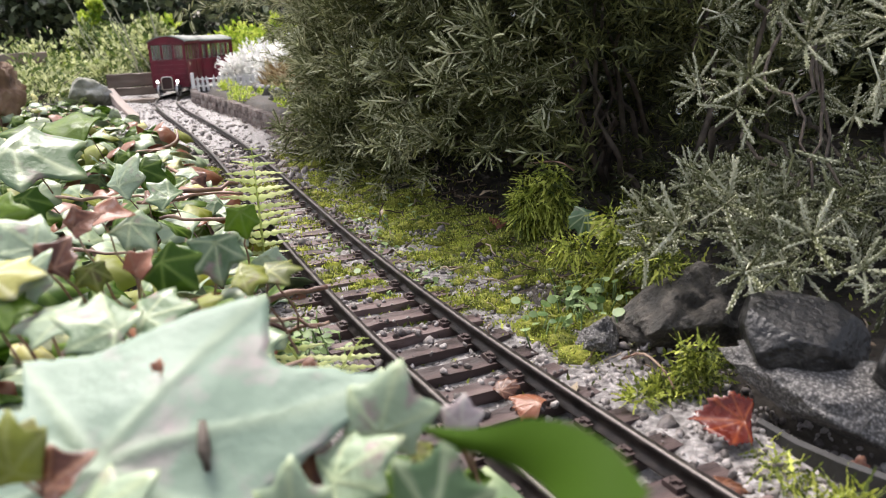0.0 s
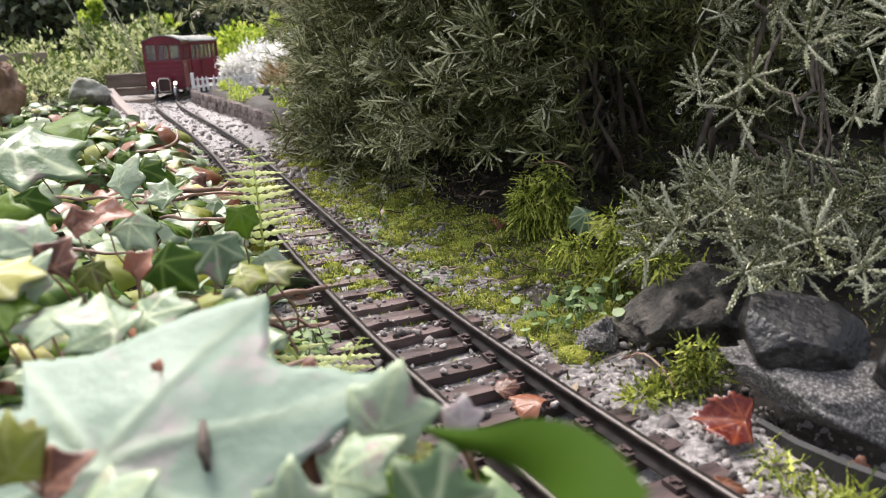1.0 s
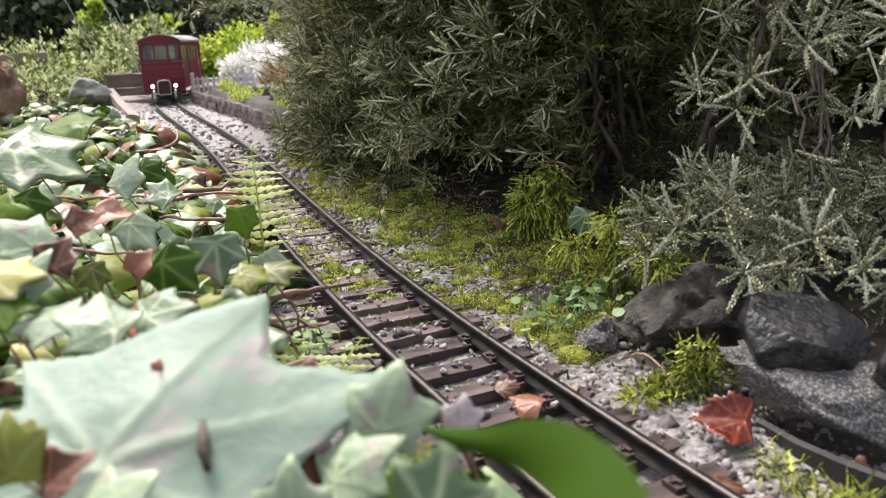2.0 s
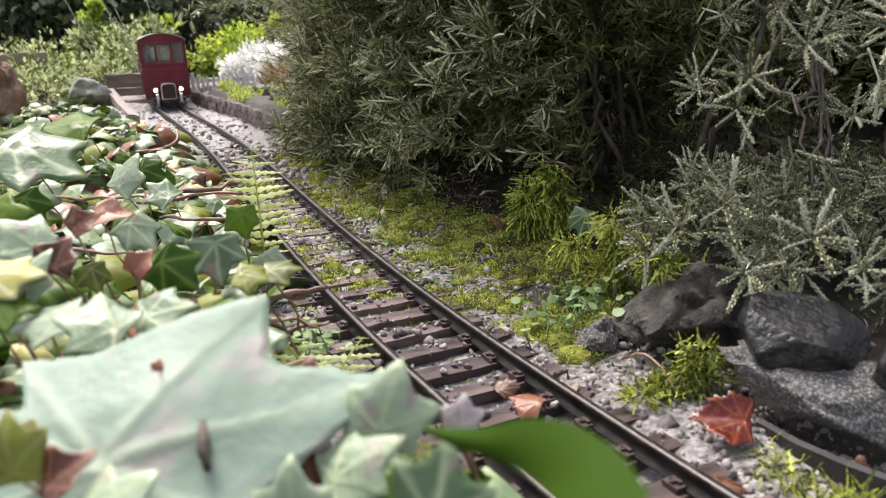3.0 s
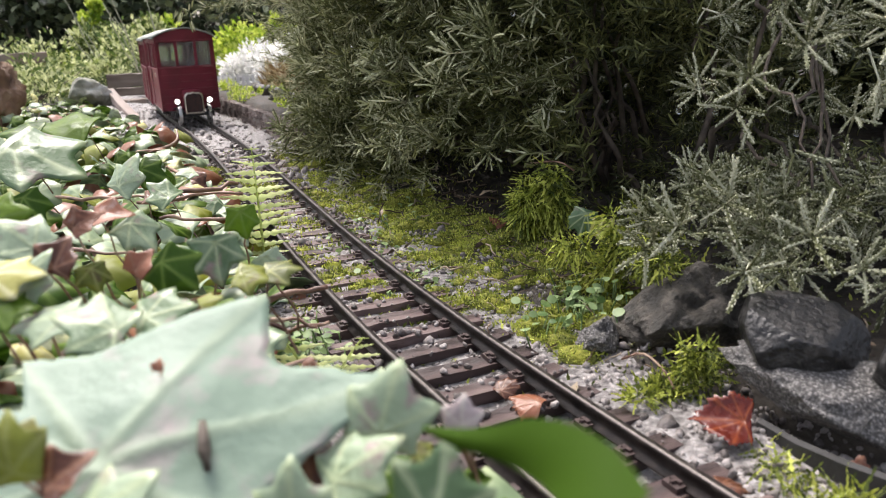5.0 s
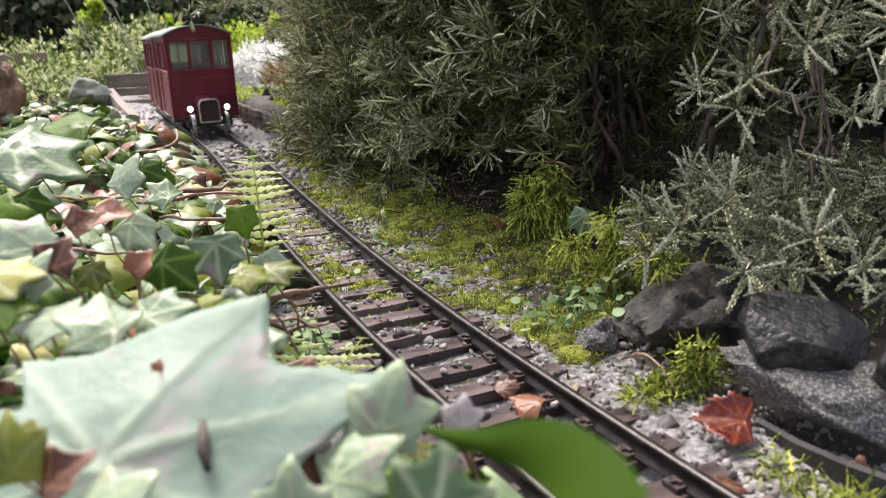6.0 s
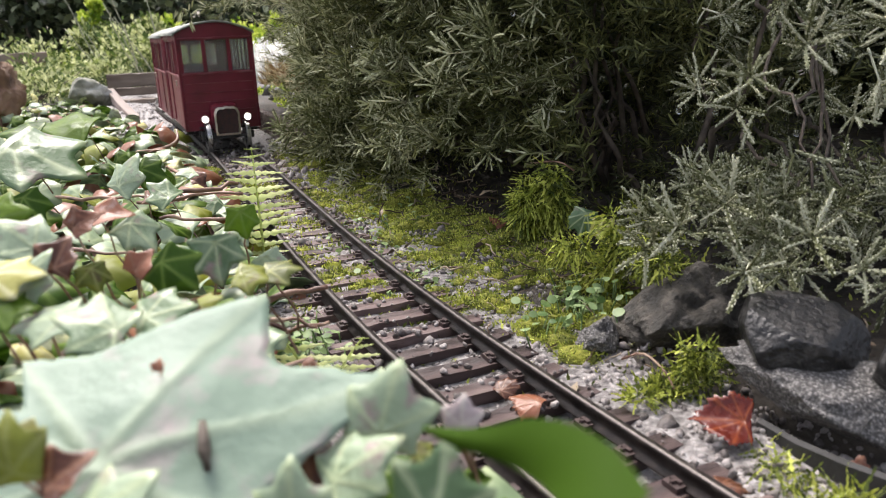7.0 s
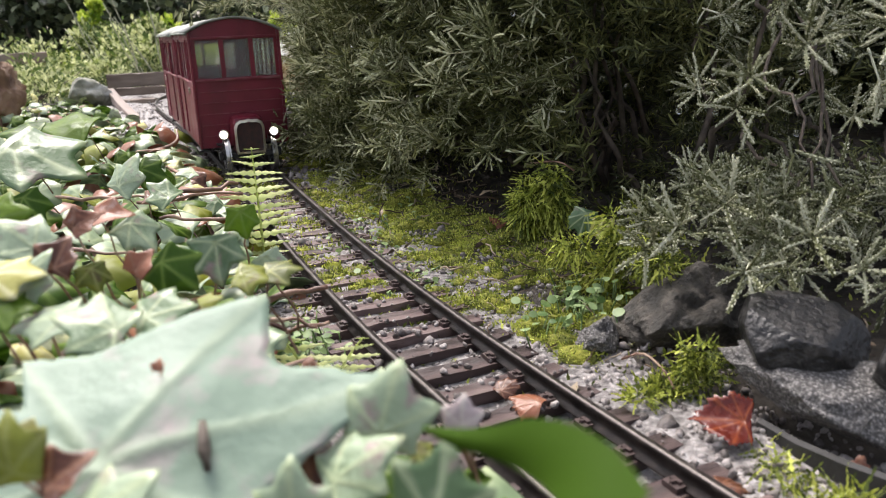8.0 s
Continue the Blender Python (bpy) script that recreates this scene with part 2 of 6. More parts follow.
def box(bm, cx, cy, cz, sx, sy, sz, bevel=0.0, m=None):
    r = bmesh.ops.create_cube(bm, size=1.0, matrix=(m or Matrix()) @ Matrix.Translation((cx, cy, cz)) @ Matrix.Diagonal((sx, sy, sz, 1)))
    if bevel:
        es = list({e for v in r["verts"] for e in v.link_edges})
        bmesh.ops.bevel(bm, geom=es, offset=bevel, segments=2, affect="EDGES", profile=0.6)
    return bm


def tube(path, radii, sides=6, closed_tip=True):
    """Points and triangles of a round, tapered rod along a path."""
    P = np.asarray(path, float)
    n = len(P)
    radii = np.broadcast_to(radii, (n,))
    tan = np.gradient(P, axis=0)
    m = frames(tan)
    a = np.linspace(0, 2 * np.pi, sides, endpoint=False)
    ring = np.stack([np.zeros(sides), np.cos(a), np.sin(a)], -1)
    V = (np.einsum("nij,sj->nsi", m, ring) * radii[:, None, None] + P[:, None, :]).reshape(-1, 3)
    T = []
    for i in range(n - 1):
        for k in range(sides):
            p, q = i * sides + k, i * sides + (k + 1) % sides
            T += [(p, q, q + sides), (p, q + sides, p + sides)]
    for k in range(1, sides - 1):
        T += [(0, k + 1, k), ((n - 1) * sides, (n - 1) * sides + k, (n - 1) * sides + k + 1)]
    return V, np.array(T)


def join(items):
    Vs, Ts, off = [], [], 0
    for v, t in items:
        Vs.append(np.asarray(v))
        Ts.append(np.asarray(t) + off)
        off += len(v)
    return np.concatenate(Vs), np.concatenate(Ts)


def wander(a, b, n, amount, r):
    """A crooked line from a to b."""
    t = np.linspace(0, 1, n)[:, None]
    j = np.cumsum(r.normal(0, 1, (n, 3)), 0)
    j -= j[0] + t * (j[-1] - j[0])
    return np.array(a) * (1 - t) + np.array(b) * t + j * amount


# ---- the line: a plan of its middle, at the height of the rail heads ----
PLAN = [(0.27, -0.11, 0), (0.1884, 0.0, 0), (0.1233, 0.1, 0), (0.0662, 0.2, 0), (-0.0082, 0.35, 0), (-0.0736, 0.5, 0.0003), (-0.1343, 0.65, 0.0018),
        (-0.1935, 0.8, 0.0038), (-0.2534, 0.95, 0.0042), (-0.3154, 1.1, 0.0028), (-0.3798, 1.25, 0.001), (-0.446, 1.4, -0.001), (-0.5345, 1.6, -0.004),
        (-0.6171, 1.8, -0.007), (-0.6847, 2.0, -0.010), (-0.7182, 2.15, -0.013), (-0.727, 2.3, -0.015), (-0.712, 2.45, -0.016),
        (-0.672, 2.6, -0.017), (-0.60, 2.75, -0.018), (-0.50, 2.88, -0.018), (-0.37, 2.97, -0.018), (-0.20, 3.02, -0.018), (0.0, 3.03, -0.018)]


def spline(pts, step):
    P = np.array(pts, float)
    Q = np.vstack([2 * P[0] - P[1], P, 2 * P[-1] - P[-2]])
    out = []
    for i in range(1, len(Q) - 2):
        a, b, c, d = Q[i - 1:i + 3]
        t = np.linspace(0, 1, 24, endpoint=False)[:, None]
        out.append(0.5 * (2 * b + (c - a) * t + (2 * a - 5 * b + 4 * c - d) * t ** 2 + (3 * b - a - 3 * c + d) * t ** 3))
    D = np.vstack(out + [P[-1:]])
    s = np.concatenate([[0], np.cumsum(np.linalg.norm(np.diff(D, axis=0), axis=1))])
    u = np.arange(0, s[-1], step)
    return u, np.stack([np.interp(u, s, D[:, k]) for k in range(3)], -1)


LS, LP = spline(PLAN, 0.005)
LT = np.gradient(LP, axis=0)
LT /= np.linalg.norm(LT, axis=1, keepdims=True)
LN = np.stack([LT[:, 1], -LT[:, 0], np.zeros(len(LT))], -1)
LN /= np.linalg.norm(LN, axis=1, keepdims=True)      # to the side of the shrub


def on_line(s):
    return np.array([np.interp(s, LS, LP[:, k]) for k in range(3)])


def side_of(s):
    n = np.array([np.interp(s, LS, LN[:, k]) for k in range(3)])
    return n / np.linalg.norm(n)


def line_dist(x, y):
    """Distance across and along the line, and the line's height there, for arrays of places."""
    x, y = np.ravel(x), np.ravel(y)
    u, a, z = np.empty(len(x)), np.empty(len(x)), np.empty(len(x))
    C, N = LP[::4], LN[::4]
    for i in range(0, len(x), 20000):
        dx, dy = x[i:i + 20000, None] - C[None, :, 0], y[i:i + 20000, None] - C[None, :, 1]
        k = np.argmin(dx * dx + dy * dy, axis=1)
        r = np.arange(len(k))
        u[i:i + 20000] = dx[r, k] * N[k, 0] + dy[r, k] * N[k, 1]
        far = np.hypot(dx[r, k], dy[r, k])
        u[i:i + 20000] = np.where(np.abs(u[i:i + 20000]) < far * 0.7, np.sign(u[i:i + 20000]) * far, u[i:i + 20000])
        a[i:i + 20000], z[i:i + 20000] = LS[::4][k], C[k, 2]
    return u, a, z


def smooth(a, b, v):
    t = np.clip((v - a) / (b - a), 0, 1)
    return t * t * (3 - 2 * t)


def wave(x, y, f, k=0.0):
    return (np.sin(x * f + 1.3 + k) * np.cos(y * f * 1.17 + 0.4 * k) + np.sin((x + y) * f * 0.63 + 2.1 * k) * 0.7 + np.sin((x - 1.7 * y) * f * 1.9) * 0.35) / 2


def ground_z(x, y):
    x, y = np.ravel(x), np.ravel(y)
    u, a, z = line_dist(x, y)
    g = z - 0.0105 + 0.0012 * wave(x, y, 90) + 0.0006 * wave(x, y, 260, 2)
    g = g - 0.0035 * smooth(0.040, 0.030, np.abs(u)) * smooth(0.46, 0.40, y)
    bank = (0.008 + 0.034 * smooth(0.42, 0.14, y)) * smooth(-0.052, -0.10, u)
    g = g + bank
    right = smooth(0.05, 0.11, u) * 0.006 + smooth(0.14, 0.40, u) * 0.05 * smooth(1.3, 0.9, y)
    g = g + right + 0.004 * wave(x, y, 38, 1) * smooth(0.05, 0.09, np.abs(u))
    bed = smooth(0.095, 0.112, u) * smooth(1.0, 1.15, y) * smooth(2.5, 2.2, y)
    g = g + bed * 0.028
    g = g + smooth(3.2, 9.0, np.hypot(x, y)) * 0.10
    g = g - 0.02 * smooth(0.075, 0.10, u) * smooth(0.33, 0.26, y) * smooth(0.16, 0.12, u)
    return g


def ground():
    def axis(lo, hi, f, far):
        m = np.arange(lo, hi, f)
        e = np.array([0.03, 0.08, 0.16, 0.3, 0.6, 1.2, 2.5, 5, 10, 20, far])
        return np.concatenate([(lo - e)[::-1], m, hi + e])
    xs = axis(-1.0, 0.5, 0.009, 60)
    ys = np.concatenate([axis(-0.05, 1.0, 0.007, 60)[:-11], np.arange(1.0, 3.3, 0.016), 3.3 + np.array([0.05, 0.12, 0.3, 0.7, 1.4, 2.8, 6, 15, 60])])
    X, Y = np.meshgrid(xs, ys)
    Z = ground_z(X, Y)
    V = np.stack([X.ravel(), Y.ravel(), Z], -1)
    w = len(xs)
    i = (np.arange(len(ys) - 1)[:, None] * w + np.arange(w - 1)[None]).ravel()
    T = np.concatenate([np.stack([i, i + 1, i + w + 1], -1), np.stack([i, i + w + 1, i + w], -1)])
    tagged(new("ground", tri_mesh("ground", V, T, M_SOIL, True)), "dark damp garden soil under moss and leaf litter", "ground", kind="structure")


ground()


# ---- track ----
def track():
    tr = thing("railway_track", "narrow garden railway track with dark steel rails on brown sleepers", "railway track")
    prof = np.array([(-0.0016, 0.0), (0.0016, 0.0), (0.0017, -0.0016), (0.0008, -0.0024), (0.0007, -0.0062), (0.0030, -0.0071), (0.0030, -0.0080),
                     (-0.0030, -0.0080), (-0.0030, -0.0071), (-0.0007, -0.0062), (-0.0008, -0.0024), (-0.0017, -0.0016)])
    P, N = LP[::2], LN[::2]
    up = np.array((0, 0, 1.0))
    for side in (-1, 1):
        V = (P[:, None] + N[:, None] * (side * 0.0241 + prof[None, :, :1]) + up * prof[None, :, 1:]).reshape(-1, 3)
        k = len(prof)
        T, M = [], []
        for i in range(len(P) - 1):
            for j in range(k):
                p, q = i * k + j, i * k + (j + 1) % k
                T += [(p, q, q + k), (p, q + k, p + k)]
                M += [1, 1] if j == 0 else [0, 0]
        me = tri_mesh("rail", V, T, M_STEEL)
        me.materials.append(M_RAILTOP)
        me.polygons.foreach_set("material_index", np.array(M, np.int32))
        piece("rail", me, tr, "dark steel rail with a worn bright head")
    shapes = []
    for v in range(4):
        bm = bmesh.new()
        bmesh.ops.create_grid(bm, x_segments=10, y_segments=3, size=0.5, matrix=Matrix.Diagonal((0.088, 0.0115, 1, 1)))
        r = bmesh.ops.extrude_face_region(bm, geom=bm.faces[:])
        bmesh.ops.translate(bm, verts=[q for q in r["geom"] if isinstance(q, bmesh.types.BMVert)], vec=(0, 0, -0.0075))
        bmesh.ops.recalc_face_normals(bm, faces=bm.faces[:])
        for q in bm.verts:
            w = noise.noise_vector(q.co * 150 + Vector((v * 7, 0, 0)))
            q.co += Vector((w.x * 0.0012, w.y * 0.0009, w.z * 0.0009 if q.co.z > -0.002 else 0))
        me = bpy.data.meshes.new("sleeper")
        bm.to_mesh(me)
        bm.free()
        me.materials.append(M_SLEEPER)
        shapes.append(me)
    bm = bmesh.new()
    for sgn in (-1, 1):
        box(bm, sgn * 0.0042, 0, 0.0011, 0.0042, 0.0072, 0.0022)
        box(bm, sgn * 0.0032, 0, 0.0026, 0.0018, 0.0046, 0.0014)
        bmesh.ops.create_cone(bm, cap_ends=True, segments=6, radius1=0.0011, radius2=0.0009, depth=0.0012, matrix=Matrix.Translation((sgn * 0.0050, 0, 0.0028)))
    chair = bpy.data.meshes.new("rail_chair")
    bm.to_mesh(chair)
    bm.free()
    chair.materials.append(M_CHAIR)
    r = np.random.default_rng(3)
    s = 0.02
    while s < LS[-1] - 0.02:
        c, n = on_line(s), side_of(s)
        ob = piece("sleeper", shapes[int(r.integers(4))], tr)
        ob.location = (c[0], c[1], c[2] - 0.0082 + r.normal(0, 0.0002))
        ob.rotation_euler = (r.normal(0, 0.012), 0, math.atan2(n[1], n[0]) + r.normal(0, 0.015))
        if c[1] < 1.7:
            for sd in (-1, 1):
                k = piece("rail_chair", chair, ob)
                k.location = (sd * 0.0241, 0, 0)
        s += 0.0248
    return tr


track()


def blob(seed, sub=2, rough=0.25, flat=(1, 1, 1), freq=1.3):
    """A rough stone of unit size."""
    bm = bmesh.new()
    bmesh.ops.create_icosphere(bm, subdivisions=sub, radius=1.0)
    for v in bm.verts:
        d = v.co.normalized()
        k = 1 + rough * noise.fractal(d * freq + Vector((seed * 3.7, seed, 0)), 0.8, 2.1, 4)
        q = noise.cell(d * 1.4 + Vector((seed, 0, 0)))
        v.co = Vector((d.x * flat[0], d.y * flat[1], d.z * flat[2])) * (k + 0.08 * q * rough)
    return bm


def template(bm):
    bmesh.ops.triangulate(bm, faces=bm.faces[:])
    bm.verts.ensure_lookup_table()
    V = np.array([v.co[:] for v in bm.verts])
    T = np.array([[v.index for v in f.verts] for f in bm.faces])
    bm.free()
    return V, T


def random_turns(n, scale, r):
    d = r.normal(0, 1, (n, 3))
    return frames(d, r.uniform(0, 6.28, n), scale)


def cover(x, y):
    """How mossy the ground is, 0 to 1."""
    u, a, z = line_dist(x, y)
    m = wave(x, y, 55, 3) * 0.5 + wave(x, y, 120, 1) * 0.35
    band = smooth(0.30, 0.40, y) * smooth(1.05, 0.85, y)
    verge = smooth(0.040, 0.062, u) * smooth(0.165, 0.115, u) * band
    inner = smooth(0.06, 0.03, np.abs(u)) * smooth(0.36, 0.42, y) * smooth(0.95, 0.72, y)
    left = smooth(-0.028, -0.04, u) * smooth(0.45, 0.6, y) * smooth(1.0, 0.8, y)
    return np.clip(verge * (0.74 + m * 1.4) + inner * (0.50 + m * 1.2) + left * (0.3 + m), 0, 1)


def ballast():
    r = np.random.default_rng(11)
    stones = [template(blob(k, 1, 0.75, (1, 0.75, 0.6), 2.2)) for k in range(6)]
    s = np.concatenate([r.uniform(0.05, 1.0, 23000), r.uniform(1.0, 2.9, 11000)])
    u = r.uniform(-0.075 - 0.065 * (s > 1.15), 0.085 + 0.022 * (s < 0.95), len(s)) + r.normal(0, 0.006, len(s))
    C = np.stack([np.interp(s, LS, LP[:, k]) for k in range(3)], -1)
    N = np.stack([np.interp(s, LS, LN[:, k]) for k in range(3)], -1)
    P = C + N * u[:, None]
    ph = ((s - 0.02) / 0.0248) % 1.0
    on_sleeper = (np.minimum(ph, 1 - ph) < 0.27) & (np.abs(u) < 0.045)
    near_rail = np.abs(np.abs(u) - 0.0241) < 0.004
    keep = ~near_rail & (~on_sleeper | (r.random(len(s)) < np.where(s > 1.1, 0.35, np.where(s > 0.45, 0.16, 0.06)))) & (cover(P[:, 0], P[:, 1]) * 1.3 < r.random(len(s)) + 0.15) & (u < 0.108 - 0.024 * (P[:, 1] > 1.0)) & ((u < 0.078) | (r.random(len(s)) < 0.5))
    P, s, on_sleeper = P[keep], s[keep], on_sleeper[keep]
    size = np.where(P[:, 1] < 0.8, r.gamma(4, 0.00028, len(P)) + 0.0005, r.gamma(4, 0.0005, len(P)) + 0.0008)
    P[:, 2] = np.where(on_sleeper, P[:, 2] - 0.0082, np.maximum(ground_z(P[:, 0], P[:, 1]), P[:, 2] - 0.016)) + size * 0.35
    V, T = scatter(stones, random_turns(len(P), size, r), P)
    tagged(new("ballast", tri_mesh("ballast", V, T, M_GRIT)), "pale grey stone chippings between and beside the sleepers", "gravel", kind="stuff")


ballast()


def ballast_bed():
    P, N = LP[::3], LN[::3]
    us = np.linspace(-0.150, 0.088, 32)
    V = (P[:, None] + N[:, None] * us[None, :, None]).reshape(-1, 3)
    V[:, 2] = ground_z(V[:, 0], V[:, 1]) + 0.0012 - 0.004 * smooth(0.074, 0.088, np.tile(us, len(P)))
    V[:, 2] += 0.0021 * smooth(0.9, 1.1, V[:, 1]) - 0.007 * smooth(-0.072, -0.086, np.tile(us, len(P))) * smooth(1.12, 0.95, V[:, 1])
    w = len(us)
    i = (np.arange(len(P) - 1)[:, None] * w + np.arange(w - 1)[None]).ravel()
    T = np.concatenate([np.stack([i, i + 1, i + w + 1], -1), np.stack([i, i + w + 1, i + w], -1)])
    tagged(new("ballast_bed", tri_mesh("ballast_bed", V, T, M_BED, True)), "compacted pale grey grit under the track", "gravel", kind="structure")


ballast_bed()


def moss():
    r = np.random.default_rng(5)
    blade = (np.array([(0, -0.16, 0), (0, 0.16, 0), (0.5, 0.20, 0.05), (0.5, -0.20, 0.05), (1.0, 0, 0.0)]), np.array([(0, 1, 2), (0, 2, 3), (3, 2, 4)]))
    # cushions
    n = 14000
    cx, cy = r.uniform(-0.28, 0.22, n), r.uniform(0.28, 1.05, n)
    c = cover(cx, cy)
    u, a, z = line_dist(cx, cy)
    k = (c > r.uniform(0.30, 0.9, n)) & (np.abs(np.abs(u) - 0.0241) > 0.007)
    cx, cy, c, u, z = cx[k], cy[k], c[k], u[k], z[k]
    rad = (0.0022 + r.gamma(1.8, 0.0020, len(cx))) * np.where(np.abs(u) < 0.024, 0.55, 0.9)
    cz = ground_z(cx, cy) + np.where(np.abs(u) < 0.03, 0.001, 0.0)
    hgt = rad * r.uniform(0.22, 0.6, len(cx))
    lumps = [template(blob(40 + j, 1, 0.3, (1, 1, 1), 2.0)) for j in range(4)]
    m = np.zeros((len(cx), 3, 3))
    m[:, 0, 0], m[:, 1, 1], m[:, 2, 2] = rad, rad, hgt
    P = np.stack([cx, cy, cz], -1)
    V, T = scatter(lumps, m, P)
    tagged(new("moss_cushions", tri_mesh("moss_cushions", V, T, M_MOSSBASE, True)), "rounded yellow-green moss cushions on verge and sleepers", "moss", kind="stuff")
    # short leafy tips standing out of every cushion
    w = rad ** 2.3 / np.sum(rad ** 2.3)
    q = r.choice(len(cx), 95000, p=w)
    d = r.normal(0, 1, (len(q), 3))
    d[:, 2] = np.abs(d[:, 2])
    d /= np.linalg.norm(d, axis=1, keepdims=True)
    B = P[q] + d * np.stack([rad[q], rad[q], hgt[q]], -1) * 0.97
    V, T = scatter([blade], frames(d + r.normal(0, 0.45, d.shape) + (0, 0, 0.3), r.uniform(0, 6.28, len(q)), r.uniform(0.0010, 0.0023, len(q))), B)
    n = 60000
    x, y = r.uniform(-0.28, 0.22, n), r.uniform(0.30, 1.05, n)
    u, a, z = line_dist(x, y)
    k = (cover(x, y) + 0.10 > r.random(n)) & (np.abs(np.abs(u) - 0.0241) > 0.005)
    B = np.stack([x[k], y[k], ground_z(x[k], y[k]) + np.where(np.abs(u[k]) < 0.045, 0.0015, 0.0008)], -1)
    d = r.normal(0, 1, B.shape) + np.array((0, 0, 1.2))
    V, T = join([(V, T), scatter([blade], frames(d, r.uniform(0, 6.28, len(B)), r.uniform(0.0014, 0.0040, len(B))), B)])
    tagged(new("moss_carpet", tri_mesh("moss_carpet", V, T, M_MOSS)), "bright yellow-green moss covering the verge and sleepers", "moss", kind="stuff")


moss()


def litter():
    """Twiglets and dry scraps under the shrub and along the verge."""
    r = np.random.default_rng(15)
    n = 3600
    x, y = r.uniform(-0.2, 0.2, n), r.uniform(0.30, 1.0, n)
    u, a, z = line_dist(x, y)
    k = (u > 0.034) & (u < 0.17) & (r.random(n) < 0.35 + 0.5 * smooth(0.08, 0.13, u))
    x, y = x[k], y[k]
    items = [tube([(0, 0, 0), (0.35, r.normal(0, 0.06), 0.05), (0.7, r.normal(0, 0.08), 0.0), (1, r.normal(0, 0.1), 0.06)], 0.035, 4) for j in range(5)]
    flake = (np.array([(0, 0, 0), (0.3, -0.10, 0.06), (0.35, 0.12, 0.1), (0.7, -0.07, 0.1), (0.75, 0.10, 0.03), (1, 0.03, 0.0)]), np.array([(0, 1, 2), (1, 3, 2), (2, 3, 4), (3, 5, 4)]))
    d = np.stack([r.normal(0, 1, len(x)), r.normal(0, 1, len(x)), r.normal(0.05, 0.25, len(x))], -1)
    V, T = scatter(items + [flake], frames(d, r.uniform(0, 6.28, len(x)), r.gamma(3, 0.0024, len(x)) + 0.002), np.stack([x, y, ground_z(x, y) + 0.002 + r.random(len(x)) * 0.004], -1))
    tagged(new("leaf_litter", tri_mesh("leaf_litter", V, T, M_LITTER)), "dry twiglets and brown scraps on the damp soil", "leaf litter", kind="stuff")


litter()

# ---- railbus: two cars back to back ----
CAR, WIDE, BASE = 0.205, 0.0912, 0.200      # body length, body width, from axle to axle
FRONT_AXLE = -CAR / 2 - 0.028
WHEEL_R = 0.0175
Car = namedtuple("Car", "body wheels")


def wall_with_holes(bm, length, z0, z1, holes, thick, m):
    """A panelled wall along x with window openings, as boxes between the openings. m places it."""
    xs = sorted({-length / 2, length / 2, *[h[0] for h in holes], *[h[1] for h in holes]})
    zs = sorted({z0, z1, *[h[2] for h in holes], *[h[3] for h in holes]})
    grid = {}
    for a, b in zip(xs, xs[1:]):
        for c, d in zip(zs, zs[1:]):
            if any(h[0] <= a and b <= h[1] and h[2] <= c and d <= h[3] for h in holes):
                continue
            quad = [(a, c), (b, c), (b, d), (a, d)]
            for yy in (0, thick):
                vs = []
                for p in quad:
                    key = (round(p[0], 5), round(p[1], 5), yy)
                    if key not in grid:
                        grid[key] = bm.verts.new(m @ Vector((p[0], yy, p[1])))
                    vs.append(grid[key])
                try:
                    bm.faces.new(vs)
                except ValueError:
                    pass
    bm.verts.ensure_lookup_table()
    for e in [e for e in bm.edges if len(e.link_faces) == 1]:
        a, b = e.verts
        ka = [k for k, v in grid.items() if v is a]
        kb = [k for k, v in grid.items() if v is b]
        if ka and kb and ka[0][2] == 0 and kb[0][2] == 0:
            try:
                bm.faces.new((a, b, grid[(kb[0][0], kb[0][1], thick)], grid[(ka[0][0], ka[0][1], thick)]))
            except (ValueError, KeyError):
                pass
    bmesh.ops.recalc_face_normals(bm, faces=bm.faces[:])


def rod_obj(name, path, radii, material, parent, sides=8, label=""):
    V, T = tube(path, radii, sides)
    return piece(name, tri_mesh(name, V, T, material, True), parent, label)


def gable(bm, yy, thick):
    """The arched panel over a windscreen, under the roof."""
    n = 12
    rows = []
    for y2 in (yy, yy + thick):
        rows.append([bm.verts.new((WIDE / 2 * (2 * i / n - 1), y2, 0.1425 + 0.0125 * (1 - (2 * i / n - 1) ** 2))) for i in range(n + 1)])
        bm.faces.new(rows[-1])


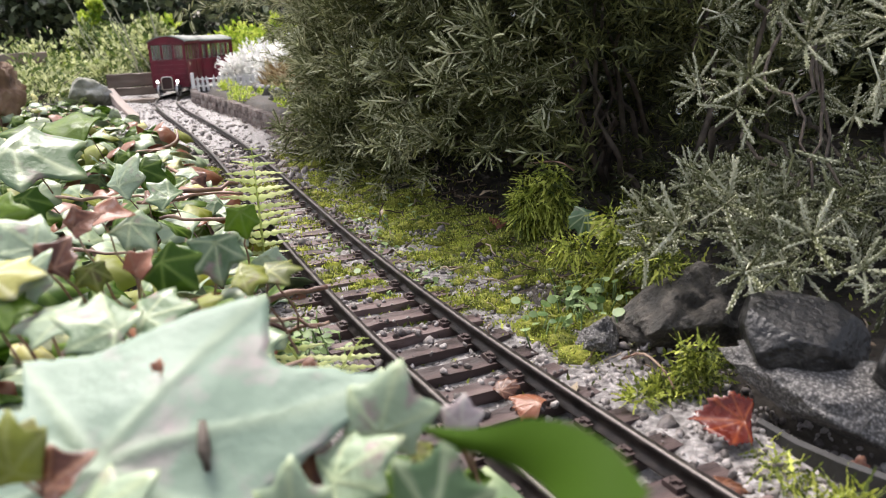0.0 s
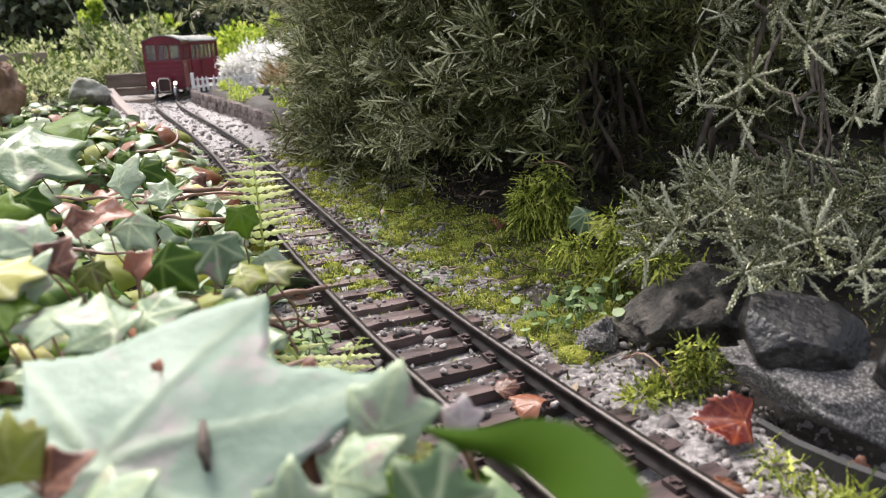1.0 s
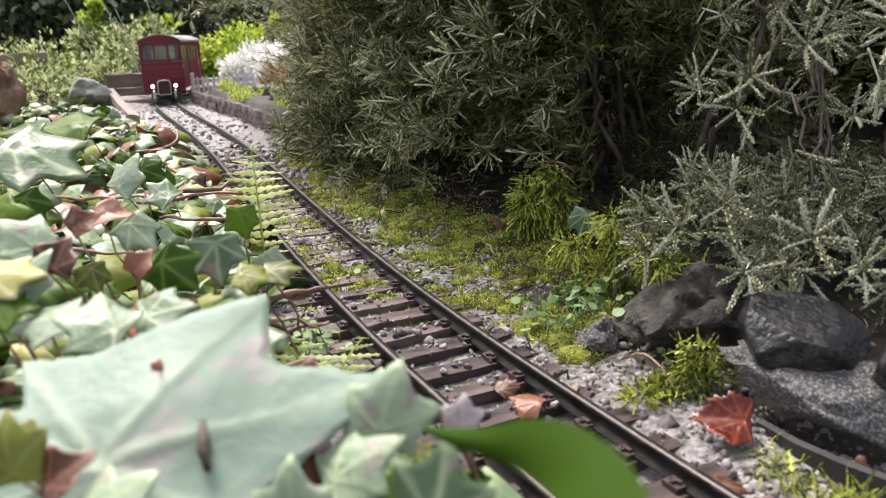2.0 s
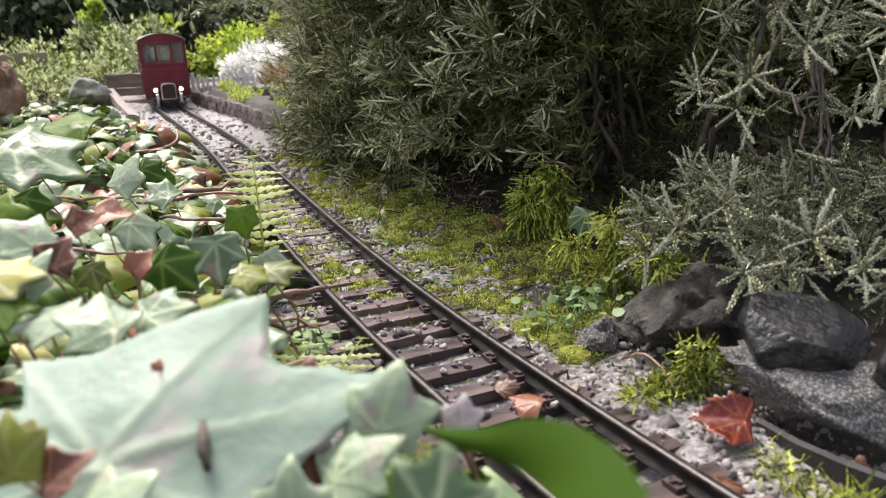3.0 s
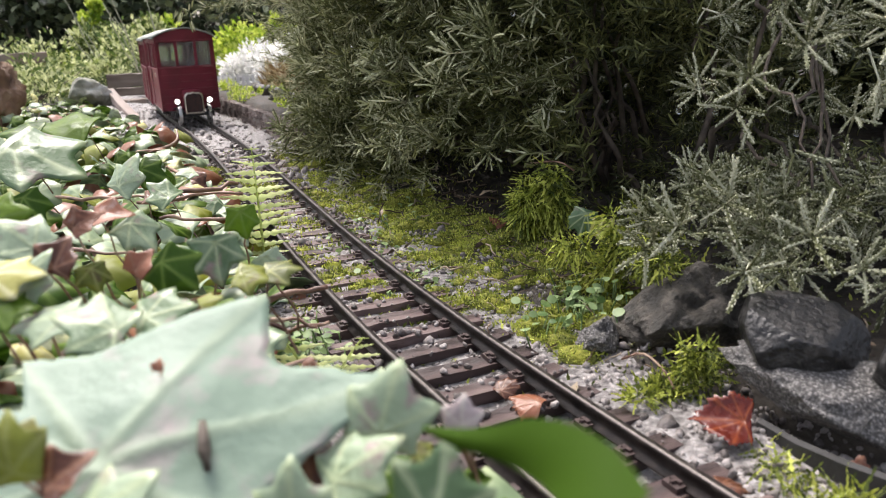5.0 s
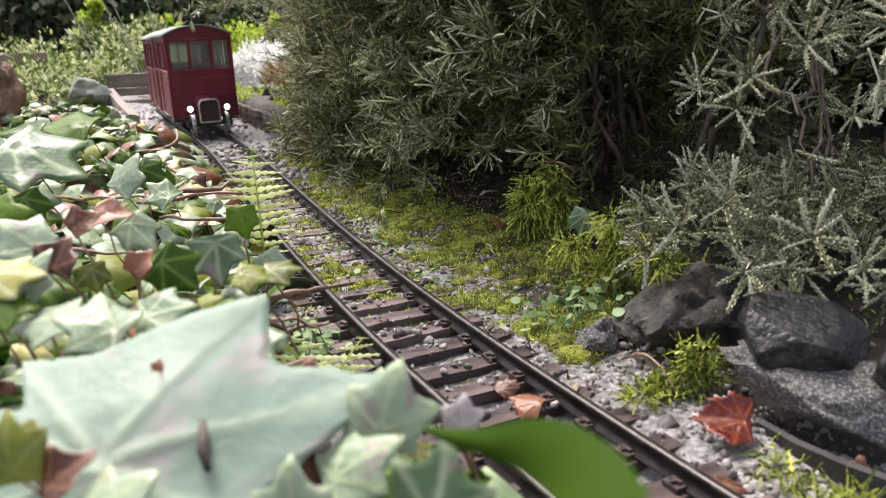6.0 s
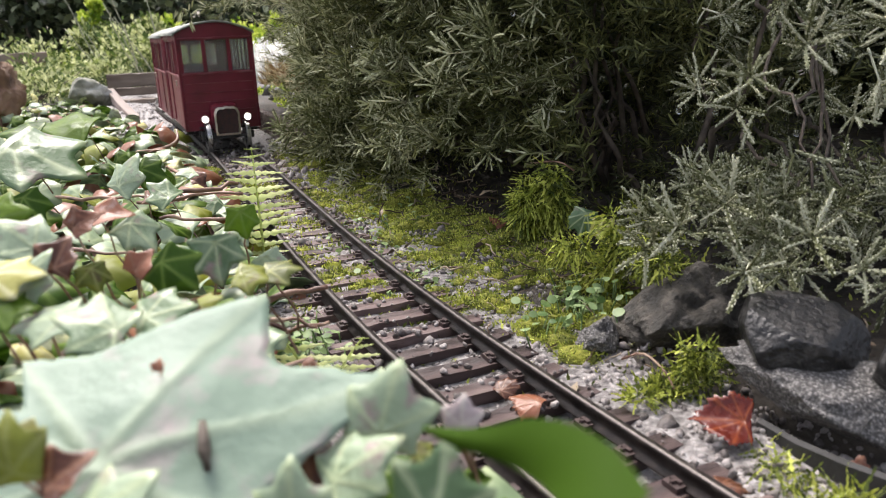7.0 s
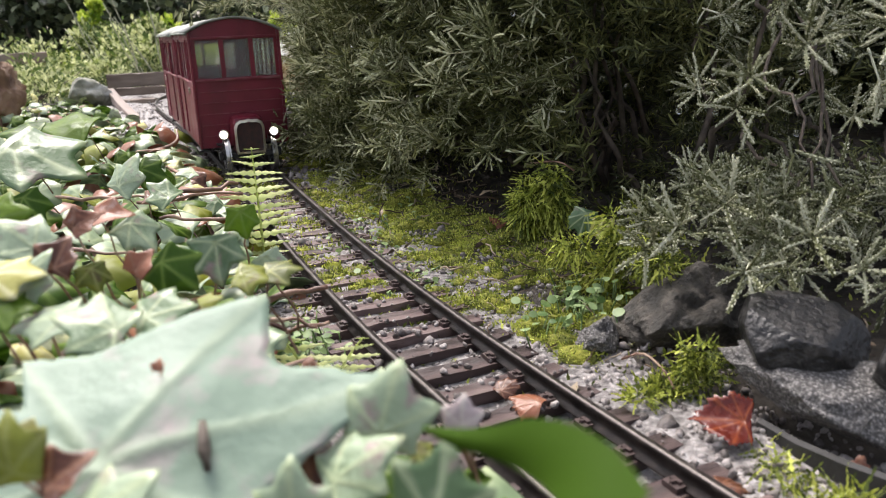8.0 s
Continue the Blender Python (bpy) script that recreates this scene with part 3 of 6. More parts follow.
def railbus(label):
    bus = thing("railbus", label, "railbus", "coupled railbuses")
    Z0, ZS, ZE = 0.0235, 0.094, 0.1425
    T = 0.0022
    h = WIDE / 2
    # body shell
    bm = bmesh.new()
    front_holes = [(-0.0405, -0.0165, ZS + 0.002, 0.1345), (-0.0120, 0.0140, ZS + 0.002, 0.1345), (0.0185, 0.0405, ZS + 0.002, 0.1345)]
    wall_with_holes(bm, WIDE, Z0, ZE, front_holes, T, pose(0, -CAR / 2, 0))
    gable(bm, -CAR / 2, T)
    body = part("front_panel", bm, M_RED, bus)
    bm = bmesh.new()
    wall_with_holes(bm, WIDE, Z0, ZE, [(-0.03, 0.03, ZS + 0.002, 0.13)], -T, pose(0, CAR / 2, 0))
    gable(bm, CAR / 2, -T)
    part("rear_panel", bm, M_RED, bus)
    wins = [(-0.088, -0.066), (-0.055, -0.030), (-0.025, 0.0), (0.005, 0.030), (0.035, 0.060), (0.068, 0.092)]
    holes = [(a, b, ZS - 0.002, 0.133) for a, b in wins]
    flank = {}
    for sd in (-1, 1):
        bm = bmesh.new()
        wall_with_holes(bm, CAR - 0.001, Z0, ZE, holes, T * sd, pose(h * sd, 0, 0, 0, 0, 90))
        flank[sd] = part("side_panel", bm, M_RED, bus)
    bm = bmesh.new()
    box(bm, 0, 0, Z0 + 0.001, WIDE - 0.006, CAR - 0.006, 0.003)
    part("floor", bm, M_BLACK, bus)
    # planking and beading on the front: proud strips
    bm = bmesh.new()
    for z in (0.036, 0.0475, 0.059, 0.0705, 0.082):
        for a, b in ((-h + 0.004, -0.013), (-0.011, 0.013), (0.015, h - 0.004)):
            box(bm, (a + b) / 2, -CAR / 2 - 0.0003, z, b - a, 0.0012, 0.0009, 0.0003)
    # lighter maroon puts the plank-edge highlights into the bead colour
    part("plank_bead", bm, M_REDLIGHT, body)
    bm = bmesh.new()
    box(bm, 0, -CAR / 2 - 0.0012, ZS, WIDE - 0.004, 0.0035, 0.0022, 0.0006)
    part("window_sill", bm, M_REDLIGHT, body, "lighter sill under the windscreen")
    bm = bmesh.new()
    box(bm, 0, -CAR / 2 - 0.0008, 0.1368, WIDE - 0.002, 0.0022, 0.0022, 0.0005)
    part("cornice", bm, M_REDLIGHT, body)
    for x in (-h, h):
        for y in (-CAR / 2, CAR / 2):
            bm = bmesh.new()
            box(bm, x, y, (Z0 + ZE) / 2, 0.0032, 0.0032, ZE - Z0, 0.0009)
            part("corner_post", bm, M_RED, body)
    # doors and pillars on both sides
    for sd in (-1, 1):
        x = sd * (h + 0.0006)
        d = part("door", box(bmesh.new(), x, -0.077, 0.060, 0.0016, 0.030, 0.066, 0.0005), M_REDLIGHT, flank[sd], "narrow side door with faded edges")
        bm = bmesh.new()
        box(bm, sd * (h + 0.0022), -0.0645, 0.082, 0.0022, 0.0022, 0.007, 0.0006)
        part("door_handle", bm, M_BRASS, d, "dull metal door handle")
        for y in (-0.0925, -0.0610, 0.0325, 0.096):
            part("side_bead", box(bmesh.new(), x, y, 0.083, 0.0014, 0.0016, 0.110, 0.0004), M_RED, flank[sd])
        part("waist_rail", box(bmesh.new(), x, 0, 0.0905, 0.0020, CAR, 0.0026, 0.0006), M_REDLIGHT, flank[sd])
        part("roof_rail", box(bmesh.new(), x, 0, 0.1365, 0.0020, CAR, 0.0022, 0.0005), M_RED, flank[sd])
        part("step_board", box(bmesh.new(), sd * (h - 0.004), -0.075, 0.0195, 0.012, 0.036, 0.0018, 0.0004), M_BLACK, flank[sd])
        for a, b in wins:
            g = part("side_window", box(bmesh.new(), sd * (h - 0.0012), (a + b) / 2, (ZS + 0.131) / 2, 0.0005, b - a + 0.002, 0.0412), M_GLASS, flank[sd])
            g.visible_shadow = False
    for a, b, c, d in front_holes:
        g = part("windscreen_pane", box(bmesh.new(), (a + b) / 2, -CAR / 2 + 0.0012, (c + d) / 2, b - a + 0.002, 0.0005, d - c + 0.002), M_GLASS, body)
        g.visible_shadow = False
    # seats inside, two a row
    for y in (-0.055, -0.015, 0.025, 0.065):
        for x in (-0.024, 0.024):
            bm = bmesh.new()
            box(bm, x, y, 0.052, 0.030, 0.020, 0.006, 0.002)
            box(bm, x, y + 0.010, 0.068, 0.030, 0.004, 0.036, 0.0015)
            box(bm, x, y, 0.037, 0.004, 0.016, 0.026)
            part("seat", bm, M_SEAT, bus)
    # arched roof with overhang
    bm = bmesh.new()
    n, rows = 16, []
    for yy in (-CAR / 2 - 0.004, -CAR / 2 - 0.0035, CAR / 2 + 0.003):
        for lift in (0.0, 0.0022):
            rows.append([bm.verts.new(((h + 0.003) * (2 * i / n - 1), yy, ZE - 0.0006 + 0.0135 * (1 - (2 * i / n - 1) ** 2) + lift)) for i in range(n + 1)])
    for i in range(n):
        bm.faces.new((rows[0][i], rows[0][i + 1], rows[4][i + 1], rows[4][i]))
        bm.faces.new((rows[1][i], rows[5][i], rows[5][i + 1], rows[1][i + 1]))
        bm.faces.new((rows[0][i], rows[1][i], rows[1][i + 1], rows[0][i + 1]))
        bm.faces.new((rows[4][i], rows[4][i + 1], rows[5][i + 1], rows[5][i]))
    for i in (0, n):
        bm.faces.new((rows[0][i], rows[1][i], rows[5][i], rows[4][i]))
    bmesh.ops.recalc_face_normals(bm, faces=bm.faces[:])
    part("roof", bm, M_ROOF, bus, "weathered grey-green arched roof", True)
    for sd in (-1, 1):
        rod_obj("gutter", [(sd * (h + 0.0032), -CAR / 2 - 0.004, ZE - 0.0008), (sd * (h + 0.0032), CAR / 2 + 0.003, ZE - 0.0008)], 0.0011, M_ROOF, bus, 6)
    # bonnet and radiator
    yb = -CAR / 2
    bm = bmesh.new()
    box(bm, 0, yb - 0.018, 0.0385, 0.031, 0.036, 0.038, 0.007)
    bonnet = part("bonnet", bm, M_RED, bus, "", False)
    bm = bmesh.new()
    w, z0, z1 = 0.0152, 0.0200, 0.0545
    outer = [(-w + 0.001, z0), (w - 0.001, z0), (w, z0 + 0.004), (w, z1 - 0.007), (w - 0.002, z1 - 0.0025), (w - 0.006, z1), (0.004, z1 - 0.0002), (0, z1 + 0.0009),
             (-0.004, z1 - 0.0002), (-w + 0.006, z1), (-w + 0.002, z1 - 0.0025), (-w, z1 - 0.007), (-w, z0 + 0.004)]
    cz = (z0 + z1) / 2 - 0.001
    inner = [(x * 0.86, cz + (z - cz) * 0.87) for x, z in outer]
    rings = []
    for y, pts in ((yb - 0.0365, outer), (yb - 0.041, outer), (yb - 0.0415, inner), (yb - 0.0375, inner)):
        rings.append([bm.verts.new((x, y, z)) for x, z in pts])
    k = len(outer)
    for a in range(4):
        for i in range(k):
            bm.faces.new((rings[a][i], rings[a][(i + 1) % k], rings[(a + 1) % 4][(i + 1) % k], rings[(a + 1) % 4][i]))
    bmesh.ops.recalc_face_normals(bm, faces=bm.faces[:])
    rad = part("radiator_shell", bm, M_BRASS, bus, "tarnished brass radiator surround")
    bm = bmesh.new()
    box(bm, 0, yb - 0.038, cz, 0.0268, 0.001, 0.0305)
    part("radiator_core", bm, M_MESH, rad, "dark radiator grille")
    # lamps
    for sd in (-1, 1):
        bm = bmesh.new()
        bmesh.ops.create_cone(bm, cap_ends=True, segments=20, radius1=0.0046, radius2=0.0032, depth=0.008, matrix=pose(sd * 0.0257, yb - 0.0305, 0.0405, -90, 0, 0))
        lampc = part("headlamp", bm, M_BLACK, bus, "round headlamp, lit")
        bm = bmesh.new()
        bmesh.ops.create_uvsphere(bm, u_segments=18, v_segments=10, radius=0.0037, matrix=pose(sd * 0.0257, yb - 0.0345, 0.0405) @ Matrix.Diagonal((1, 0.35, 1, 1)))
        part("lamp_lens", bm, M_LAMP, lampc, "glowing white lens", True)
        part("lamp_rim", ring_mesh(0.0044, 0.0007, pose(sd * 0.0257, yb - 0.0345, 0.0405, 90, 0, 0)), M_BRASS, lampc, "", True)
        rod_obj("lamp_bracket", [(sd * 0.0257, yb - 0.028, 0.036), (sd * 0.0235, yb - 0.024, 0.028), (sd * 0.014, yb - 0.022, 0.026)], 0.0012, M_BLACK, bus, 6)
    # frame, axle boxes
    bm = bmesh.new()
    for sd in (-1, 1):
        box(bm, sd * 0.016, -0.012, 0.0190, 0.004, CAR + 0.03, 0.006, 0.0008)
    box(bm, 0, yb - 0.036, 0.0185, 0.044, 0.004, 0.005, 0.0008)
    part("underframe", bm, M_BLACK, bus)
    wheels = []
    for y in (FRONT_AXLE, FRONT_AXLE + BASE):
        axle = new("wheelset")
        axle.empty_display_size = 0.01
        axle.parent = bus
        axle.location = (0, y, WHEEL_R)
        rod_obj("axle", [(-0.027, 0, 0), (0.027, 0, 0)], 0.0022, M_BLACK, axle, 10)
        for sd in (-1, 1):
            bm = bmesh.new()
            lathe = [(-0.0030, 0.0150), (0.0022, 0.0150), (0.0022, 0.0172), (-0.0008, 0.0175), (-0.0016, 0.0192), (-0.0030, 0.0192)]
            lathe = [(sd * a, b) for a, b in lathe]
            n = 36
            rr = [[bm.verts.new((sd * 0.0241 + a, b * math.cos(2 * math.pi * i / n), b * math.sin(2 * math.pi * i / n))) for a, b in lathe] for i in range(n)]
            for i in range(n):
                for j in range(len(lathe)):
                    bm.faces.new((rr[i][j], rr[i][(j + 1) % len(lathe)], rr[(i + 1) % n][(j + 1) % len(lathe)], rr[(i + 1) % n][j]))
            bmesh.ops.recalc_face_normals(bm, faces=bm.faces[:])
            wheel = part("wheel", bm, M_TYRE, axle, "bright worn steel tyre")
            bm = bmesh.new()
            for i in range(8):
                box(bm, sd * 0.0241, 0, 0.0088, 0.0018, 0.0024, 0.0130, 0, Matrix.Rotation(i * math.pi / 4, 4, "X"))
            bmesh.ops.create_cone(bm, cap_ends=True, segments=14, radius1=0.0042, radius2=0.0036, depth=0.005, matrix=pose(sd * 0.0245, 0, 0, 0, 90, 0))
            part("spokes", bm, M_BLACK, axle)
        for sd in (-1, 1):
            part("axle_box", box(bmesh.new(), sd * 0.0300, y, WHEEL_R + 0.001, 0.004, 0.009, 0.009, 0.001), M_BLACK, bus)
        wheels.append(axle)
    for sd in (-1, 1):
        part("mudguard", arc_guard(sd), M_BLACK, bus)
    return Car(bus, wheels)


def ring_mesh(radius, thick, m):
    bm = bmesh.new()
    n, k = 24, 8
    rr = []
    for i in range(n):
        a = 2 * math.pi * i / n
        rr.append([bm.verts.new(m @ Vector(((radius + thick * math.cos(b)) * math.cos(a), (radius + thick * math.cos(b)) * math.sin(a), thick * math.sin(b)))) for b in [2 * math.pi * j / k for j in range(k)]])
    for i in range(n):
        for j in range(k):
            bm.faces.new((rr[i][j], rr[(i + 1) % n][j], rr[(i + 1) % n][(j + 1) % k], rr[i][(j + 1) % k]))
    return bm


def arc_guard(sd):
    bm = bmesh.new()
    box(bm, sd * 0.026, -CAR / 2 - 0.006, 0.0275, 0.009, 0.014, 0.0016, 0.0004)
    return bm


# lighter maroon: faded door paint, and highlights painted on the front beads
M_REDLIGHT = mat("faded_and_lit_maroon", [(0.13, 0.008, 0.020), (0.19, 0.022, 0.036), (0.27, 0.10, 0.11)], 60, (0.4, 0.6), 0.2, 300)
LEAD = railbus("dark maroon four-wheeled railbus with lit headlamps and grey roof")
REAR = railbus("dark maroon railbus coupled back to back behind the leading one")


# ---- shrub with grey-green comb leaves ----
def comb_leaf(seg, sides):
    """A narrow fleshy leaf along x, one unit long: a thin core with rows of blunt teeth standing out all round."""
    V, T = tube([(0, 0, 0), (0.4, 0, -0.02), (0.75, 0, -0.07), (0.97, 0, -0.12)], [0.024, 0.034, 0.034, 0.020], 4)
    V, T = [tuple(v) for v in V], [tuple(t) for t in T]
    for i in range(seg):
        t0, t1 = 0.10 + 0.88 * i / seg, 0.10 + 0.88 * (i + 0.86) / seg
        reach = 0.072 * (1 - 0.35 * abs(2 * i / (seg - 1) - 1) ** 3)
        for k in range(sides):
            a = 2 * math.pi * (k + 0.5 * (i % 2)) / sides
            j = len(V)
            for t, q in ((t0, 0.018), (t1, 0.018), (t1 + 0.010, reach), (t0 + 0.028, reach * 0.94)):
                V.append((t, q * math.cos(a), q * math.sin(a) - 0.125 * t * t))
            T += [(j, j + 1, j + 2), (j, j + 2, j + 3)]
    return np.array(V), np.array(T)


def sprig(r, leaf, count, length, spread):
    """A shoot along x: paired leaves down its stem and a rosette at its tip."""
    items = []
    t = np.concatenate([r.uniform(0.2, 0.85, count // 3), r.uniform(0.86, 1.0, count - count // 3)])
    ang = np.arange(count) * 2.4 + r.uniform(0, 6)
    lean = np.where(t > 0.855, r.uniform(0.55, 1.35, count), r.uniform(0.8, 1.3, count)) * spread
    d = np.stack([np.cos(lean), np.sin(lean) * np.cos(ang), np.sin(lean) * np.sin(ang)], -1)
    size = r.uniform(0.32, 0.56, count) * length
    V, T = scatter([leaf], frames(d, r.uniform(0, 6.28, count), size), np.stack([t * length * 0.9, 0 * t, 0 * t], -1))
    items.append((V, T))
    items.append(tube([(length * 0.3, 0, 0), (length * 0.95, 0, 0)], [length * 0.016, length * 0.012], 4))
    return join(items)


def shoot(r, leaf, count):
    """A rosemary-like shoot along x: short blunt leaves all the way up, bunched at the tip."""
    t = np.concatenate([np.linspace(0.12, 0.8, count * 2 // 3), r.uniform(0.8, 1.0, count - count * 2 // 3)])
    ang = np.arange(count) * 2.4 + r.uniform(0, 6)
    lean = r.uniform(0.55, 1.0, count) * np.where(t > 0.85, 0.8, 1.0)
    d = np.stack([np.cos(lean), np.sin(lean) * np.cos(ang), np.sin(lean) * np.sin(ang)], -1)
    V, T = scatter([leaf], frames(d, r.uniform(-0.6, 0.6, count), r.uniform(0.18, 0.33, count)), np.stack([t * 0.92, 0.05 * np.sin(t * 4), 0 * t], -1))
    return join([(V, T), tube([(0, 0, 0), (0.9, 0, 0)], [0.022, 0.012], 3)])


def shrub():
    r = np.random.default_rng(21)
    fine = [sprig(r, comb_leaf(12, 4), 10, 1.0, 1.0) for k in range(6)]
    mid = [sprig(r, comb_leaf(6, 3), 12, 1.0, 0.95) for k in range(6)]
    lens = (np.array([(0, -0.04, 0), (0, 0.04, 0), (0.6, -0.066, -0.02), (0.6, 0.066, -0.02), (1.0, -0.04, -0.14), (1.0, 0.04, -0.14)]), np.array([(0, 2, 1), (1, 2, 3), (2, 4, 3), (3, 4, 5)]))
    plainl = [shoot(r, lens, 20) for k in range(8)]
    bush = thing("lavender_shrub", "dense grey-green evergreen shrub with toothed leaves and water drops", "shrub")

    def fill(n, lo, hi, test):
        P = r.uniform(lo, hi, (n, 3))
        return P[test(P)]

    def front(x, y):
        """How far a place lies behind the shrub's face."""
        u, a, z = line_dist(x, y)
        edge = 0.086 + 0.049 * smooth(0.78, 0.50, y) + 0.030 * smooth(0.80, 0.95, y) + 0.015 * wave(x, y, 30)
        return u - edge

    def hollow(p):
        """Two bare cavities in the shrub, where only old wood grows."""
        a = (p - np.array((0.143, 0.58, 0.075))) / np.array((0.050, 0.13, 0.046))
        b = (p - np.array((0.060, 0.68, 0.012))) / np.array((0.075, 0.14, 0.036))
        return (np.sum(a * a, 1) < 1) | (np.sum(b * b, 1) < 1)

    # main mass beyond the mossy hollow
    P = fill(130000, (-0.25, 0.52, -0.01), (0.75, 1.5, 0.42), lambda p: (front(p[:, 0], p[:, 1]) > 0.045 * np.clip(0.10 - p[:, 2], 0, 1) / 0.10 * (1 - 1.5 * smooth(0.68, 0.86, p[:, 1])) + 0.012 * wave(p[:, 1] * 3, p[:, 2] * 3, 30))
             & (front(p[:, 0], p[:, 1]) < 0.19) & (p[:, 1] < 1.0 + 0.05 * wave(p[:, 0], p[:, 2], 30)))
    f = front(P[:, 0], P[:, 1])
    keep = (r.random(len(P)) < np.where(f < 0.06, 0.62, 0.34)) & ~hollow(P)
    P, f = P[keep], f[keep]
    out = np.stack([-0.65 + r.normal(0, 0.40, len(P)), -0.75 + r.normal(0, 0.40, len(P)), 0.20 + r.normal(0, 0.40, len(P))], -1)
    # inner and lower shoots take the darker leaf, shade painted into its colour
    pale_shoots = r.random(len(P)) < np.clip(0.42 + P[:, 2] * 3.5, 0, 0.9) * (f < 0.05)
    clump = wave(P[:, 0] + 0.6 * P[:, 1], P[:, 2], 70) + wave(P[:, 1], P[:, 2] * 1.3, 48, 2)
    pale_shoots &= clump > -0.25
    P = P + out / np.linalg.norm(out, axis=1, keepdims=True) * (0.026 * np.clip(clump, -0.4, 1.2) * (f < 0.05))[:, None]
    for sel, m, nm, lb in ((pale_shoots, M_BUSH, "young_foliage", "grey-green downy young shoots"), (~pale_shoots, M_BUSHSHADE, "old_foliage", "darker green inner and lower leaves, shade put into their colour")):
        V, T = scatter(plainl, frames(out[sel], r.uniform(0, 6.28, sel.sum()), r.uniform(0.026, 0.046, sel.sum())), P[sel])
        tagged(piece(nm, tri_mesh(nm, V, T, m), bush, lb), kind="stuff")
    # fleshy silvery shoots standing out of the face
    face = np.nonzero((f < 0.035) & (clump > 0.0))[0]
    face = face[r.permutation(len(face))[:430]]
    o = out[face] + np.array((0, 0, 0.25)) + r.normal(0, 0.3, (len(face), 3))
    V, T = scatter(mid, frames(o, r.uniform(0, 6.28, len(face)), r.uniform(0.028, 0.046, len(face))), P[face] + o / np.linalg.norm(o, axis=1, keepdims=True) * 0.006)
    tagged(piece("face_foliage", tri_mesh("face_foliage", V, T, M_BUSH), bush, "silvery fleshy shoots on the face of the shrub"), kind="stuff")
    # near shoots that hang over the rocks
    P2 = fill(300, (0.10, 0.31, 0.02), (0.42, 0.62, 0.30), lambda p: (p[:, 0] > 0.128 + 0.060 * smooth(0.30, 0.42, p[:, 1]) * smooth(0.05, 0.09, p[:, 2]) - 0.015 * smooth(0.10, 0.13, p[:, 2]) + 0.012 * wave(p[:, 1] * 4, p[:, 2] * 4, 20))
              & (p[:, 2] > 0.035 + 0.03 * smooth(0.15, 0.10, p[:, 0])) & (p[:, 0] < 0.57 * p[:, 1] + 0.08))
    P2 = P2[(wave(P2[:, 0] + P2[:, 1], P2[:, 2], 60) > -0.25) & ~hollow(P2)]
    hero = np.array([(0.1335, 0.406, 0.1086), (0.140, 0.410, 0.1060), (0.0763, 0.5257, 0.0905), (0.2034, 0.3678, 0.1204), (0.2023, 0.3794, 0.0889), (0.1608, 0.4024, 0.0963),
                     (0.13, 0.3135, 0.0412), (0.1725, 0.3747, 0.0727), (0.1377, 0.3614, 0.0627), (0.1149, 0.3467, 0.048), (0.158, 0.3152, 0.0471), (0.1998, 0.3517, 0.065),
                     (0.151, 0.4377, 0.1462), (0.1937, 0.4355, 0.1387), (0.1668, 0.3029, 0.0406), (0.1069, 0.3542, 0.0379), (0.1494, 0.3493, 0.0568)])
    low = np.stack([r.uniform(0.11, 0.29, 100), r.uniform(0.335, 0.46, 100), r.uniform(0.026, 0.058, 100)], -1)
    P2 = np.vstack([P2, hero, low])
    o2 = np.stack([-0.50 + r.normal(0, 0.38, len(P2)), -0.80 + r.normal(0, 0.3, len(P2)), 0.10 + r.normal(0, 0.38, len(P2))], -1)
    V, T = scatter(fine, frames(o2, r.uniform(0, 6.28, len(P2)), r.uniform(0.032, 0.048, len(P2))), P2 - 0.02 * o2 / np.linalg.norm(o2, axis=1, keepdims=True))
    tagged(piece("near_foliage", tri_mesh("near_foliage", V, T, M_SILVER), bush, "silvery comb-toothed shoots overhanging the rocks"), kind="stuff")
    # dark shoots behind the near ones, shade put into their colour
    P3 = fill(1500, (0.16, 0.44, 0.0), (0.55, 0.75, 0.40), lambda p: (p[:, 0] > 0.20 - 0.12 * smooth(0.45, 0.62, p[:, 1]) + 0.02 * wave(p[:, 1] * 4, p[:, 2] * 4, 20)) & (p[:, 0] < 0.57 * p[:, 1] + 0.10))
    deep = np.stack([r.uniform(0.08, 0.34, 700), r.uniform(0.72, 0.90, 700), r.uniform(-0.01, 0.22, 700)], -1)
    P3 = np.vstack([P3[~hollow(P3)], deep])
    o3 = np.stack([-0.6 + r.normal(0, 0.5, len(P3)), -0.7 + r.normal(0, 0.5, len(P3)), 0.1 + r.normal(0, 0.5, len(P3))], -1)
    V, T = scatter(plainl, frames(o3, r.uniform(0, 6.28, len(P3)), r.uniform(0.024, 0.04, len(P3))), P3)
    tagged(piece("inner_foliage", tri_mesh("inner_foliage", V, T, M_BUSHSHADE), bush, "darker green inner and lower leaves, shade put into their colour"), kind="stuff")
    # unseen crown above the view, added to shade all this
    P4 = fill(2600, (-0.2, 0.60, 0.22), (0.75, 1.1, 0.50), lambda p: (front(p[:, 0], p[:, 1]) > -0.02) & (front(p[:, 0], p[:, 1]) < 0.32))
    o4 = r.normal(0, 0.6, (len(P4), 3)) + (-0.3, -0.3, 0.7)
    V, T = scatter(plainl, frames(o4, r.uniform(0, 6.28, len(P4)), r.uniform(0.06, 0.09, len(P4))), P4)
    tagged(piece("crown_foliage", tri_mesh("crown_foliage", V, T, M_BUSH), bush), kind="stuff")
    # shoots that reach out over the line above the roof of the bus
    t = r.random(420)[:, None]
    P5 = np.array((-0.215, 0.87, 0.188)) * (1 - t) + np.array((-0.10, 0.90, 0.115)) * t + r.normal(0, 0.016, (420, 3))
